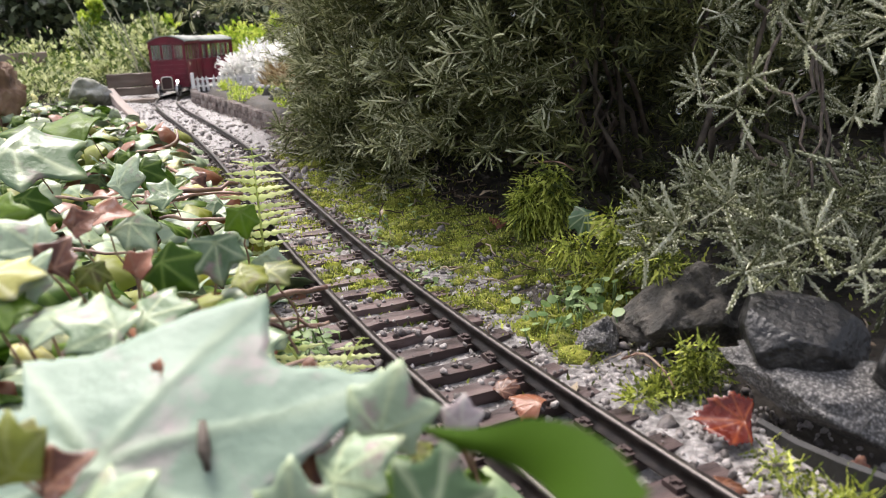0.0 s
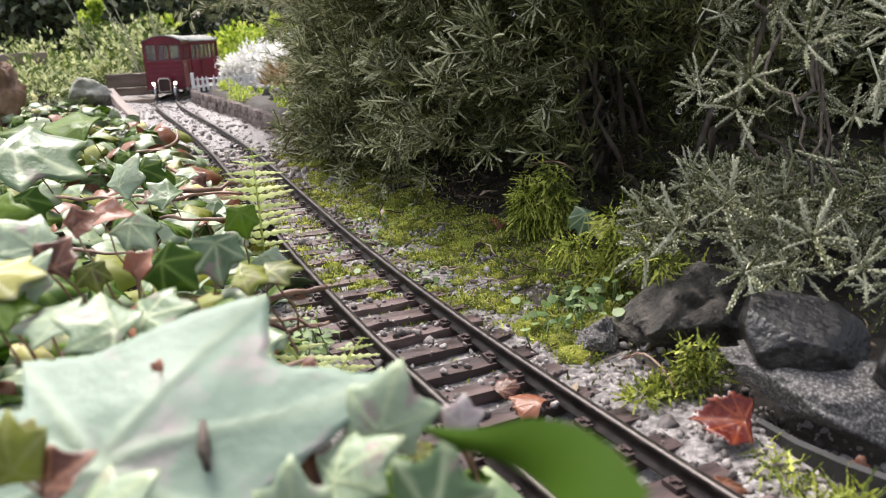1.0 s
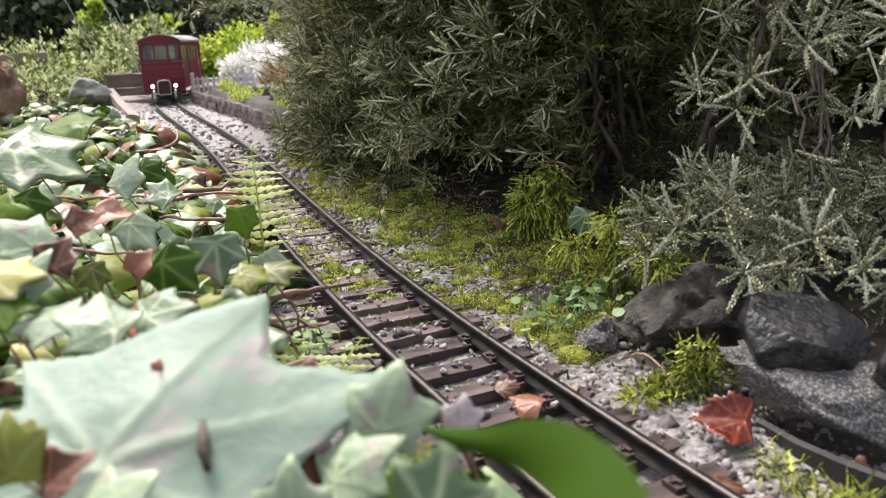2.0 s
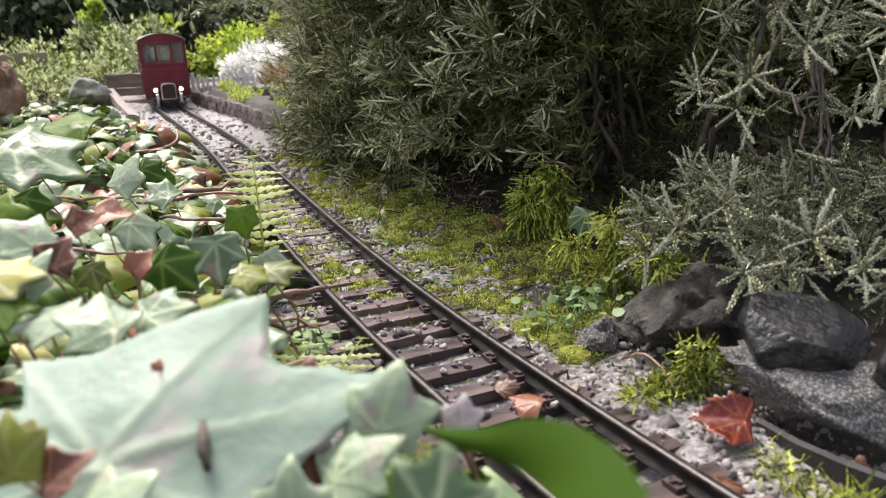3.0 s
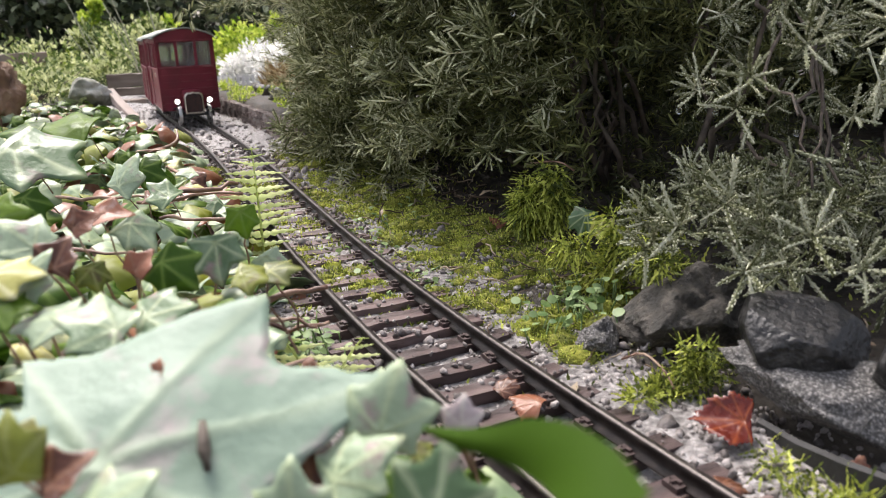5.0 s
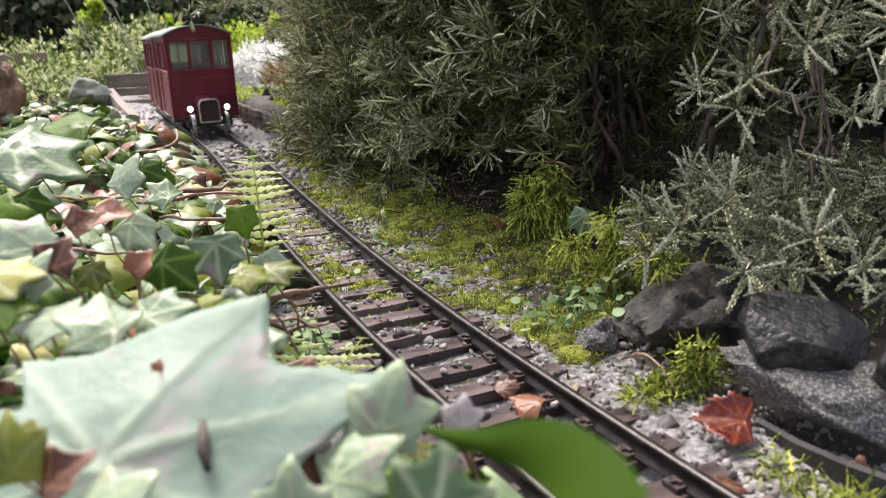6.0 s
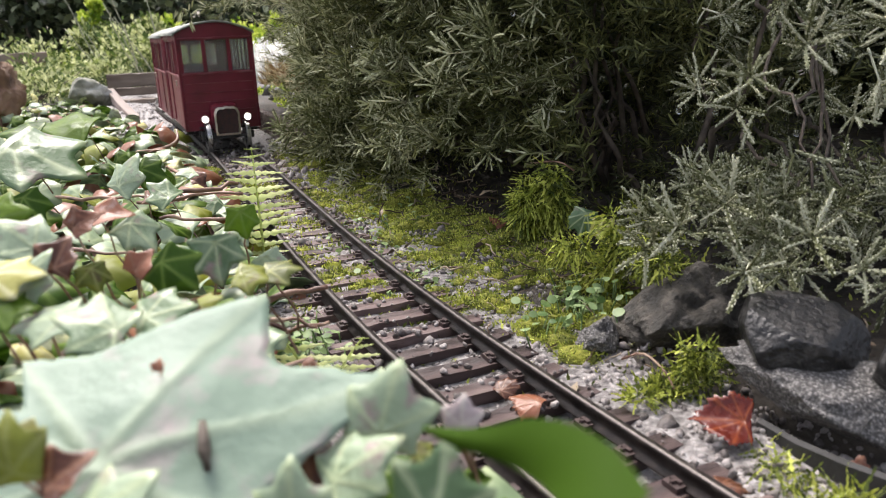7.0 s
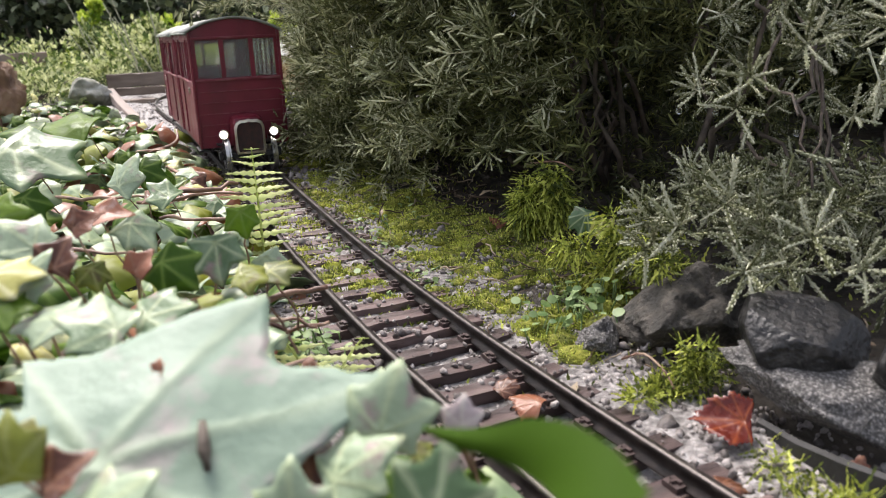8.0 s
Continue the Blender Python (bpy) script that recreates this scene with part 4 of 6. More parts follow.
    P5 = P5[(P5[:, 0] > -0.135) | (P5[:, 2] > 0.195)]
    o5 = np.stack([-0.7 + r.normal(0, 0.4, len(P5)), -0.5 + r.normal(0, 0.4, len(P5)), -0.05 + r.normal(0, 0.4, len(P5))], -1)
    o5[P5[:, 0] < -0.165, 2] = 0.3
    V, T = scatter(plainl, frames(o5, r.uniform(0, 6.28, len(P5)), r.uniform(0.022, 0.036, len(P5))), P5)
    tagged(piece("reaching_foliage", tri_mesh("reaching_foliage", V, T, M_BUSH), bush), kind="stuff")
    # the far end of the shrub, leaning over the edging wall above the roofs
    P6 = fill(5200, (-0.40, 1.02, 0.03), (-0.02, 1.42, 0.34), lambda p: ((line_dist(p[:, 0], p[:, 1])[0] > 0.125 + 0.30 * np.clip(0.17 - p[:, 2], 0, 1) + 0.02 * wave(p[:, 1], p[:, 2], 40)) | ((p[:, 2] > 0.182 + 0.012 * wave(p[:, 0], p[:, 1], 50)) & (line_dist(p[:, 0], p[:, 1])[0] > 0.045)))
              & (line_dist(p[:, 0], p[:, 1])[0] < 0.24))
    P6 = P6[:750]
    o6 = np.stack([-0.7 + r.normal(0, 0.45, len(P6)), -0.5 + r.normal(0, 0.45, len(P6)), 0.05 + r.normal(0, 0.4, len(P6))], -1)
    V, T = scatter(plainl, frames(o6, r.uniform(0, 6.28, len(P6)), r.uniform(0.030, 0.046, len(P6))), P6)
    tagged(piece("far_foliage", tri_mesh("far_foliage", V, T, M_BUSH), bush), kind="stuff")
    # woody branches
    for k in range(40):
        y = r.uniform(0.52, 0.95)
        face = np.interp(y, [0.5, 0.6, 0.8, 1.0], [0.16, 0.10, 0.0, -0.10])
        base = np.array((face + r.uniform(0.03, 0.12), y, ground_z(face + 0.05, y)[0]))
        tip = base + np.array((r.normal(-0.03, 0.03), r.normal(-0.03, 0.03), r.uniform(0.06, 0.22)))
        V, T = tube(wander(base, tip, 9, 0.005, r), np.linspace(0.0032, 0.0010, 9), 5)
        piece("branch", tri_mesh("branch", V, T, M_TWIG, True), bush)
    for k in range(8):
        a = np.array((r.uniform(0.18, 0.30), r.uniform(0.44, 0.55), r.uniform(0.05, 0.16)))
        b = np.array((r.uniform(0.13, 0.22), r.uniform(0.33, 0.38), r.uniform(0.045, 0.11)))
        V, T = tube(wander(a, b, 9, 0.004, r), np.linspace(0.0014, 0.0007, 9), 5)
        piece("branch", tri_mesh("branch", V, T, M_TWIG, True), bush)
    for q in ((0.122, 0.394, 0.0985), (0.140, 0.392, 0.097), (0.188, 0.405, 0.083), (0.205, 0.43, 0.128), (0.049, 0.50, 0.150), (0.055, 0.505, 0.146), (0.19, 0.42, 0.155)):
        bm = bmesh.new()
        bmesh.ops.create_uvsphere(bm, u_segments=12, v_segments=8, radius=0.0016)
        for v in bm.verts:
            v.co.z *= 1.25
        ob = part("water_drop", bm, M_DROP, bush, "", True)
        ob.location = q


shrub()


# ---- ivy ----
def ivy_leaf_mesh(name, material, seed, curl=0.12, fold=0.15, rings=8, seg=60, lobes=None, bay=0.66, jag=0.0):
    """A five-lobed blade about one unit long, stalk at the origin, tip along +x; veins run to the lobe tips."""
    r = np.random.default_rng(seed)
    lobes = lobes or [(0, 1.0), (0.86, 0.80), (-0.86, 0.80), (1.85, 0.52), (-1.85, 0.52)]
    lobes = sorted((a + r.normal(0, 0.06), l * r.uniform(0.9, 1.08)) for a, l in lobes)
    # lobe tips and the bays between them, joined by straight edges
    out = [(-math.pi, 0.14)]
    for k, (a, l) in enumerate(lobes):
        out.append((a, l))
        if k + 1 < len(lobes):
            a2, l2 = lobes[k + 1]
            out.append(((a * l2 + a2 * l) / (l + l2), bay * (l + l2) / 2 * r.uniform(0.94, 1.06)))
    out.append((math.pi, 0.14))
    th = np.linspace(-np.pi, np.pi, seg, endpoint=False)
    for a, l in lobes:
        th[np.argmin(np.abs(th - a))] = a
    th.sort()
    rad = np.empty(seg)
    for i, t in enumerate(th):
        for (a0, r0), (a1, r1) in zip(out, out[1:]):
            if a0 <= t <= a1:
                rad[i] = r0 * r1 * math.sin(a1 - a0) / max(1e-6, r0 * math.sin(t - a0) + r1 * math.sin(a1 - t)) if 0.01 < a1 - a0 < 3.0 else r0
                break
    rad = 0.66 * rad + 0.17 * (np.roll(rad, 1) + np.roll(rad, -1))
    rad *= 1 + r.normal(0, 0.010, seg) + jag * (np.arange(seg) % 2 - 0.5) * r.uniform(0.4, 1.4, seg)
    V, A = [(0, 0, 0)], [1.0]
    for k in range(1, rings + 1):
        q = k / rings
        for t, R in zip(th, rad):
            x, y = R * q * math.cos(t), R * q * math.sin(t)
            z = -fold * (x * x + y * y) * 0.6 - curl * abs(y) ** 1.6 * 0.7 + 0.035 * math.sin(x * 5 + seed) * math.cos(y * 6)
            vein = 0
            for a, l in lobes:
                ca, sa = math.cos(a), math.sin(a)
                along, off = x * ca + y * sa, abs(-x * sa + y * ca)
                if along > 0:
                    w = 0.030 * (1.15 - 0.8 * min(1, along / l))
                    vein = max(vein, math.exp(-(off / w) ** 2) * (0.9 if along < l else 0))
            V.append((x, y, z + 0.010 * vein))
            A.append(vein)
    T = [(0, 1 + j, 1 + (j + 1) % seg) for j in range(seg)]
    for k in range(rings - 1):
        a = 1 + k * seg
        for j in range(seg):
            p, q = a + j, a + (j + 1) % seg
            T += [(p, p + seg, q + seg), (p, q + seg, q)]
    V = np.array(V)
    T = np.array(T)
    # a thin back face gives the blade its thickness
    B = V - np.array((0, 0, 0.012))
    n = len(V)
    rim = 1 + (rings - 1) * seg
    E = []
    for j in range(seg):
        p, q = rim + j, rim + (j + 1) % seg
        E += [(p, q + n, q), (p, p + n, q + n)]
    return tri_mesh(name, np.vstack([V, B]), np.vstack([T, T[:, ::-1] + n, np.array(E)]), material, True, np.concatenate([A, A]))


def leaf_pose(base, tip, normal, size=None):
    b, t, n = Vector(base), Vector(tip), Vector(normal).normalized()
    x = (t - b)
    s = size or x.length
    x.normalize()
    y = n.cross(x).normalized()
    n = x.cross(y)
    m = Matrix((x, y, n)).transposed().to_4x4()
    m.translation = b
    return m @ Matrix.Scale(s, 4)


def bank_top(x, y):
    u, a, z = line_dist(x, y)
    edge = -0.042 - 0.010 * wave(x, y, 40) - 0.015 * smooth(0.9, 1.2, y) - 0.055 * smooth(1.1, 1.4, y)
    h = (0.036 + 0.034 * smooth(0.36, 0.15, y) - 0.010 * smooth(0.7, 1.3, y)) * smooth(edge + 0.01, edge - 0.04, u)
    return u, z - 0.008 + h, u < edge


BLADE = [(-0.0039, 0.0986, 0.0900), (0.0002, 0.0937, 0.0910), (0.0047, 0.0890, 0.0928), (0.0091, 0.0836, 0.0956), (0.0126, 0.0778, 0.0973), (0.0148, 0.0718, 0.0981), (0.0160, 0.0664, 0.0974)]


def ivy():
    r = np.random.default_rng(8)
    plant = thing("ivy", "sprawling ivy with pale veined leaves and reddish stems over the bank", "ivy")
    kinds = {"pale": [ivy_leaf_mesh("leaf", M_IVY, 10 + k, r.uniform(0, 0.25), r.uniform(0, 0.35), 6, 44) for k in range(6)],
             "dark": [ivy_leaf_mesh("leaf", M_IVYD, 30 + k, r.uniform(0, 0.3), r.uniform(0.1, 0.4), 6, 44, None, 0.68) for k in range(4)],
             "yellow": [ivy_leaf_mesh("leaf", M_IVYY, 50 + k, 0.2, 0.3, 6, 40) for k in range(2)],
             "broad": [ivy_leaf_mesh("leaf", M_BROAD, 44, 0.03, 0.02, 14, 110, [(0, 1.0), (-0.62, 0.97), (1.25, 0.54), (1.80, 0.62), (-1.40, 0.60), (2.6, 0.34)], 0.63)],
             "blush": [ivy_leaf_mesh("leaf", M_BLUSH, 61, 0.2, 0.3, 5, 36)],
             "olive": [ivy_leaf_mesh("leaf", M_OLIVE, 80 + k, 0.2, 0.3, 6, 44, None, 0.66) for k in range(2)],
             "dead": [ivy_leaf_mesh("leaf", M_DEAD, 70 + k, -1.1, 0.7, 7, 44, None, 0.72) for k in range(3)]}
    small = {k: [ivy_leaf_mesh("leaf", m, 100 + j * 7 + len(k), 0.25, 0.4, 2, 20) for j in range(3)] for k, m in (("pale", M_IVY), ("dark", M_IVYD), ("olive", M_OLIVE), ("yellow", M_IVYY), ("dead", M_DEAD))}
    # leaves right before the camera, out of focus
    special = [
        ("broad", 0, (-0.0639, 0.1224, 0.0714), (-0.0354, 0.1628, 0.0888), (-0.10, -0.72, 0.65), 0.0560),
        ("pale", 1, (-0.0139, 0.1342, 0.0690), (-0.0090, 0.1385, 0.0841), (0.1, -0.42, 0.9), 0.0164),
        ("blush", 0, (0.0021, 0.1389, 0.0675), (0.0030, 0.1409, 0.0741), (0.0, -0.85, 0.5), 0.0070),
        ("pale", 4, (-0.0028, 0.0990, 0.0735), (0.0002, 0.1029, 0.0869), (0.1, -0.42, 0.9), 0.0143),
        ("pale", 2, (-0.0223, 0.1274, 0.0637), (-0.0089, 0.1298, 0.0720), (0.1, -0.42, 0.9), 0.0159),
        ("dead", 2, (-0.0333, 0.1681, 0.0603), (-0.0338, 0.1713, 0.0713), (0.0, -0.85, 0.5), 0.0115),
        ("pale", 3, (-0.0742, 0.1627, 0.0817), (-0.0889, 0.1644, 0.0875), (0.1, -0.42, 0.9), 0.0159),
        ("pale", 0, (-0.0706, 0.1705, 0.0819), (-0.0567, 0.1717, 0.0862), (0.3, -0.4, 0.87), 0.0146),
        ("dark", 1, (-0.0810, 0.2130, 0.0824), (-0.0687, 0.2104, 0.0734), (0.0, -0.85, 0.5), 0.0154),
        ("olive", 0, (-0.0623, 0.2260, 0.0740), (-0.0505, 0.2253, 0.0715), (0.1, -0.42, 0.9), 0.0121),
        ("olive", 1, (-0.0545, 0.2297, 0.0734), (-0.0423, 0.2301, 0.0750), (-0.25, -0.35, 0.9), 0.0123),
        ("dark", 2, (-0.0808, 0.3036, 0.0758), (-0.0792, 0.3001, 0.0639), (0.0, -0.85, 0.5), 0.0125),
        ("pale", 4, (-0.2743, 0.5015, 0.0789), (-0.2237, 0.4957, 0.0589), (0.1, -0.42, 0.9), 0.0548),
        ("dark", 3, (-0.2920, 0.6464, 0.0761), (-0.3384, 0.6481, 0.0818), (0.1, -0.42, 0.9), 0.0467),
        ("dark", 0, (-0.3134, 0.6052, 0.0777), (-0.3440, 0.6056, 0.0789), (-0.25, -0.35, 0.9), 0.0307),
        ("dead", 0, (-0.1163, 0.2376, 0.0875), (-0.1092, 0.2391, 0.0927), (0.0, -0.85, 0.5), 0.0089),
        ("dead", 1, (-0.1180, 0.2602, 0.0856), (-0.1065, 0.2612, 0.0892), (0.1, -0.42, 0.9), 0.0121),
        ("dead", 2, (-0.1025, 0.1952, 0.0872), (-0.0992, 0.1981, 0.0975), (0.0, -0.85, 0.5), 0.0111),
        ("yellow", 0, (-0.1110, 0.1806, 0.0901), (-0.0973, 0.1811, 0.0918), (0.1, -0.42, 0.9), 0.0138),
        ("pale", 5, (-0.0741, 0.2430, 0.0796), (-0.0703, 0.2383, 0.0632), (0.3, -0.4, 0.87), 0.0175),
        ("dark", 1, (-0.1559, 0.2601, 0.0852), (-0.1393, 0.2616, 0.0903), (0.0, -0.85, 0.5), 0.0175),
        ("dark", 2, (-0.1084, 0.1750, 0.0840), (-0.0970, 0.1751, 0.0845), (0.1, -0.42, 0.9), 0.0115),
        ("pale", 1, (-0.1212, 0.2217, 0.0858), (-0.1330, 0.2247, 0.0960), (-0.25, -0.35, 0.9), 0.0159),
        ("pale", 2, (-0.1049, 0.1830, 0.0853), (-0.0981, 0.1860, 0.0956), (0.1, -0.42, 0.9), 0.0126),
        ("dark", 0, (-0.1599, 0.2915, 0.0874), (-0.1529, 0.2878, 0.0746), (0.0, -0.85, 0.5), 0.0151),
        ("olive", 0, (-0.0979, 0.2057, 0.0837), (-0.0951, 0.2032, 0.0751), (0.3, -0.4, 0.87), 0.0094),
        ("pale", 0, (-0.1103, 0.2667, 0.0816), (-0.0985, 0.2637, 0.0713), (0.1, -0.42, 0.9), 0.0160),
        ("pale", 5, (-0.1578, 0.4423, 0.0543), (-0.1744, 0.4452, 0.0644), (-0.25, -0.35, 0.9), 0.0197),
        ("dark", 3, (-0.2121, 0.5464, 0.0542), (-0.1916, 0.5440, 0.0461), (0.0, -0.85, 0.5), 0.0221),
        ("olive", 1, (-0.0711, 0.1107, 0.0778), (-0.0727, 0.1140, 0.0891), (-0.25, -0.35, 0.9), 0.0119),
        ("dead", 1, (-0.0653, 0.1100, 0.0754), (-0.0592, 0.1119, 0.0818), (0.1, -0.42, 0.9), 0.0091),
        ("pale", 3, (-0.0581, 0.1038, 0.0721), (-0.0456, 0.1061, 0.0798), (0.1, -0.42, 0.9), 0.0149),
        ("yellow", 1, (-0.0756, 0.1216, 0.0795), (-0.0723, 0.1199, 0.0736), (0.0, -0.85, 0.5), 0.0069),
        ("dark", 0, (-0.0753, 0.1339, 0.0682), (-0.0812, 0.1313, 0.0593), (0.1, -0.42, 0.9), 0.0110),
        ("dead", 0, (-0.0264, 0.1309, 0.0579), (-0.0200, 0.1338, 0.0677), (0.1, -0.42, 0.9), 0.0121),
        ("pale", 0, (-0.0269, 0.1119, 0.0642), (-0.0288, 0.1159, 0.0777), (-0.25, -0.35, 0.9), 0.0142),
        ("olive", 0, (-0.0069, 0.1332, 0.0656), (-0.0010, 0.1328, 0.0643), (0.1, -0.42, 0.9), 0.0060),
        ("pale", 5, (-0.0188, 0.1685, 0.0617), (-0.0097, 0.1693, 0.0645), (0.3, -0.4, 0.87), 0.0095),
        ("dark", 2, (-0.0181, 0.1446, 0.0511), (-0.0064, 0.1463, 0.0570), (0.1, -0.42, 0.9), 0.0133),
        ("pale", 2, (-0.0910, 0.1742, 0.0814), (-0.1057, 0.1736, 0.0794), (-0.25, -0.35, 0.9), 0.0149),
        ("pale", 4, (-0.0612, 0.2558, 0.0704), (-0.0562, 0.2531, 0.0613), (0.0, -0.85, 0.5), 0.0107),
        ("dead", 1, (-0.0632, 0.1745, 0.0822), (-0.0611, 0.1719, 0.0734), (0.0, -0.85, 0.5), 0.0095),
        ("olive", 1, (-0.0615, 0.1814, 0.0796), (-0.0547, 0.1824, 0.0830), (0.1, -0.42, 0.9), 0.0077),
        ("pale", 3, (-0.1912, 0.4543, 0.0598), (-0.1786, 0.4598, 0.0789), (0.1, -0.42, 0.9), 0.0235),
        ("dead", 2, (-0.1740, 0.4520, 0.0521), (-0.1577, 0.4531, 0.0556), (-0.25, -0.35, 0.9), 0.0168),
        # tiny brown scrap added in place of the dark hole in the broad leaf
        ("dead", 0, (-0.0561, 0.1381, 0.0827), (-0.0560, 0.1388, 0.0850), (0.0, -0.85, 0.5), 0.0024),
        ("dead", 1, (-0.0884, 0.2124, 0.0803), (-0.0841, 0.2143, 0.0869), (0.0, -0.85, 0.5), 0.0081),
    ]
    for kind, v, b, t, n, size in special:
        ob = piece("leaf", kinds[kind][v], plant)
        ob.matrix_basis = leaf_pose(b, t, n, size)
        foot = np.array(b) + (r.normal(0, 0.008), 0.016, -0.034)
        V, T = tube(wander(np.array(b) + (0, 0.001, -0.001), foot, 6, 0.0010, r), np.linspace(0.0003, 0.0005, 6), 6)
        piece("leaf_stalk", tri_mesh("leaf_stalk", V, T, M_REDTWIG, True), plant)
    V, T = tube([(-0.0441, 0.1242, 0.0668), (-0.0446, 0.1247, 0.0723), (-0.0467, 0.1316, 0.0745)], [0.0011, 0.0013, 0.0008], 8)
    piece("leaf_stalk", tri_mesh("leaf_stalk", V, T, M_TWIG, True), plant, "short dark stalk standing over a leaf")
    # a long blade arching over right below the lens
    C = np.array(BLADE)
    t = np.linspace(0, len(C) - 1, 40)
    P = np.stack([np.interp(t, np.arange(len(C)), C[:, k]) for k in range(3)], -1)
    for k in range(12):
        P[1:-1] = 0.25 * P[:-2] + 0.5 * P[1:-1] + 0.25 * P[2:]
    W = np.interp(t, np.arange(len(C)), [0.0003, 0.0012, 0.0018, 0.0032, 0.0040, 0.0042, 0.0042])
    tan = np.gradient(P, axis=0)
    acr = np.cross(tan, np.array((0.1, 0.85, -0.5)))
    acr /= np.linalg.norm(acr, axis=1, keepdims=True)
    V = np.stack([P + acr * W[:, None] * f + np.array((0, -1, 0.4)) * (1 - f * f) * 0.0012 for f in (-1, -0.5, 0, 0.5, 1)] , 1)
    V = np.concatenate([V, V + np.array((0, 0.0004, -0.0002))], 0).reshape(-1, 3)
    T = []
    for i in range(39):
        for j in range(4):
            p = i * 5 + j
            T += [(p, p + 1, p + 6), (p, p + 6, p + 5), (p + 200, p + 206, p + 201), (p + 200, p + 205, p + 206)]
    piece("leaf", tri_mesh("leaf", V, T, M_NEARLEAF, True, np.zeros(len(V))), plant, "deep green arching leaf close up")
    made, rest = len(special), []
    tries, parts = 0, len(special)
    stems = []
    while made < 2100 and tries < 40000:
        tries += 1
        y = 0.10 + 0.65 * r.random() ** 1.3 if r.random() < 0.30 else r.uniform(0.50, 1.75)
        x = r.uniform(-0.62 * y - 0.04, 0.05)
        u, z, ok = bank_top(np.array([x]), np.array([y]))
        if not ok[0] or u[0] < -0.42:
            continue
        if 0.16 < y < 0.31 and x > -0.058:
            continue
        if 0.255 < y < 0.37 and u[0] > -0.080 and r.random() < 0.9:
            continue
        depth = r.random() ** 1.6
        zz = z[0] - 0.028 * depth + r.normal(0, 0.007) - 0.018 * smooth(0.23, 0.17, y)
        size = r.uniform(0.015, 0.029) * (1.0 if y > 0.2 else 0.8)
        a = r.uniform(0, 6.28)
        tilt = Vector((r.normal(0.12, 0.62), r.normal(-0.35, 0.62), 1.0))
        q = r.random()
        kind = "pale" if q < 0.42 else "dark" if q < 0.74 else "olive" if q < 0.84 else "dead" if q < 0.97 else "yellow"
        me = kinds[kind][int(r.integers(len(kinds[kind])))]
        d = Vector((math.cos(a), math.sin(a), r.normal(-0.15, 0.25)))
        b = Vector((x, y, zz))
        m = leaf_pose(b, b + d, tilt, size)
        if y < 0.75 and parts < 300:
            parts += 1
            piece("leaf", me, plant).matrix_basis = m
        else:
            rest.append((kind, small[kind][int(r.integers(3))], m))
        if r.random() < 0.4 and y < 0.6:
            stems.append(tube(wander(b, (x + r.normal(0, 0.012), y + r.normal(0, 0.012), zz - r.uniform(0.012, 0.03)), 5, 0.0012, r), 0.0008, 5))
        made += 1
    for kind, m0 in (("pale", M_IVY), ("dark", M_IVYD), ("olive", M_OLIVE), ("yellow", M_IVYY), ("dead", M_DEAD)):
        grp = [(me, m) for k, me, m in rest if k == kind]
        if not grp:
            continue
        items, att = [], []
        for me, m in grp:
            V = np.empty(len(me.vertices) * 3, np.float32)
            me.vertices.foreach_get("co", V)
            T = np.empty(len(me.polygons) * 3, np.int32)
            me.loops.foreach_get("vertex_index", T)
            A = np.empty(len(me.vertices), np.float32)
            me.attributes["vein"].data.foreach_get("value", A)
            M = np.array(m)
            items.append((V.reshape(-1, 3) @ M[:3, :3].T + M[:3, 3], T.reshape(-1, 3)))
            att.append(A)
        V, T = join(items)
        tagged(piece("far_leaves", tri_mesh("far_leaves", V, T, m0, True, np.concatenate(att)), plant), kind="stuff")
    for a, b, w in (((-0.174, 0.46, 0.0528), (-0.131, 0.494, 0.051), 0.0023), ((-0.154, 0.412, 0.049), (-0.115, 0.424, 0.0456), 0.0016), ((-0.085, 0.31, 0.036), (-0.0507, 0.319, 0.0374), 0.0020),
                    ((-0.075, 0.273, 0.042), (-0.049, 0.275, 0.036), 0.0013), ((-0.07, 0.28, 0.036), (-0.046, 0.285, 0.034), 0.0013), ((-0.20, 0.50, 0.04), (-0.13, 0.50, 0.043), 0.0018),
                    ((-0.30, 0.55, 0.04), (-0.17, 0.46, 0.05), 0.0016), ((-0.26, 0.40, 0.05), (-0.15, 0.36, 0.045), 0.0014), ((-0.12, 0.22, 0.03), (-0.05, 0.26, 0.03), 0.0015), ((-0.04, 0.19, 0.02), (-0.09, 0.16, 0.05), 0.0013)):
        stems.append(tube(wander(a, b, 9, 0.0012, r), 0.75 * w * np.linspace(1, 0.7, 9) * r.uniform(0.8, 1.25, 9), 7))
    for V, T in stems:
        piece("stem", tri_mesh("stem", V, T, M_REDTWIG, True), plant, "reddish brown creeping stem")


ivy()


# ---- rocks ----
def rock(name, label, material, loc, size, turn, seed, rough=0.3, sub=5, chop=14, cuts=()):
    bm = blob(seed, sub, rough, (1, 1, 1), 1.1)
    r = np.random.default_rng(seed)
    planes = [(Vector(r.normal(0, 1, 3)).normalized(), r.uniform(0.62, 0.92)) for k in range(chop)] + [(Vector(n).normalized(), d) for n, d in cuts]
    for v in bm.verts:
        for n, d in planes:
            k = v.co.dot(n) - d
            if k > 0:
                v.co -= n * k * 0.92
    for v in bm.verts:
        n2 = noise.fractal(v.co * 5 + Vector((seed, 0, 0)), 0.9, 2.2, 4)
        v.co *= 1 + 0.12 * rough * n2
        v.co = Vector((v.co.x * size[0], v.co.y * size[1], v.co.z * size[2]))
    ob = part(name, bm, material, None, "", True)
    ob.matrix_basis = pose(*loc, *turn)
    return tagged(ob, label, "rock", "rocks beside the line")


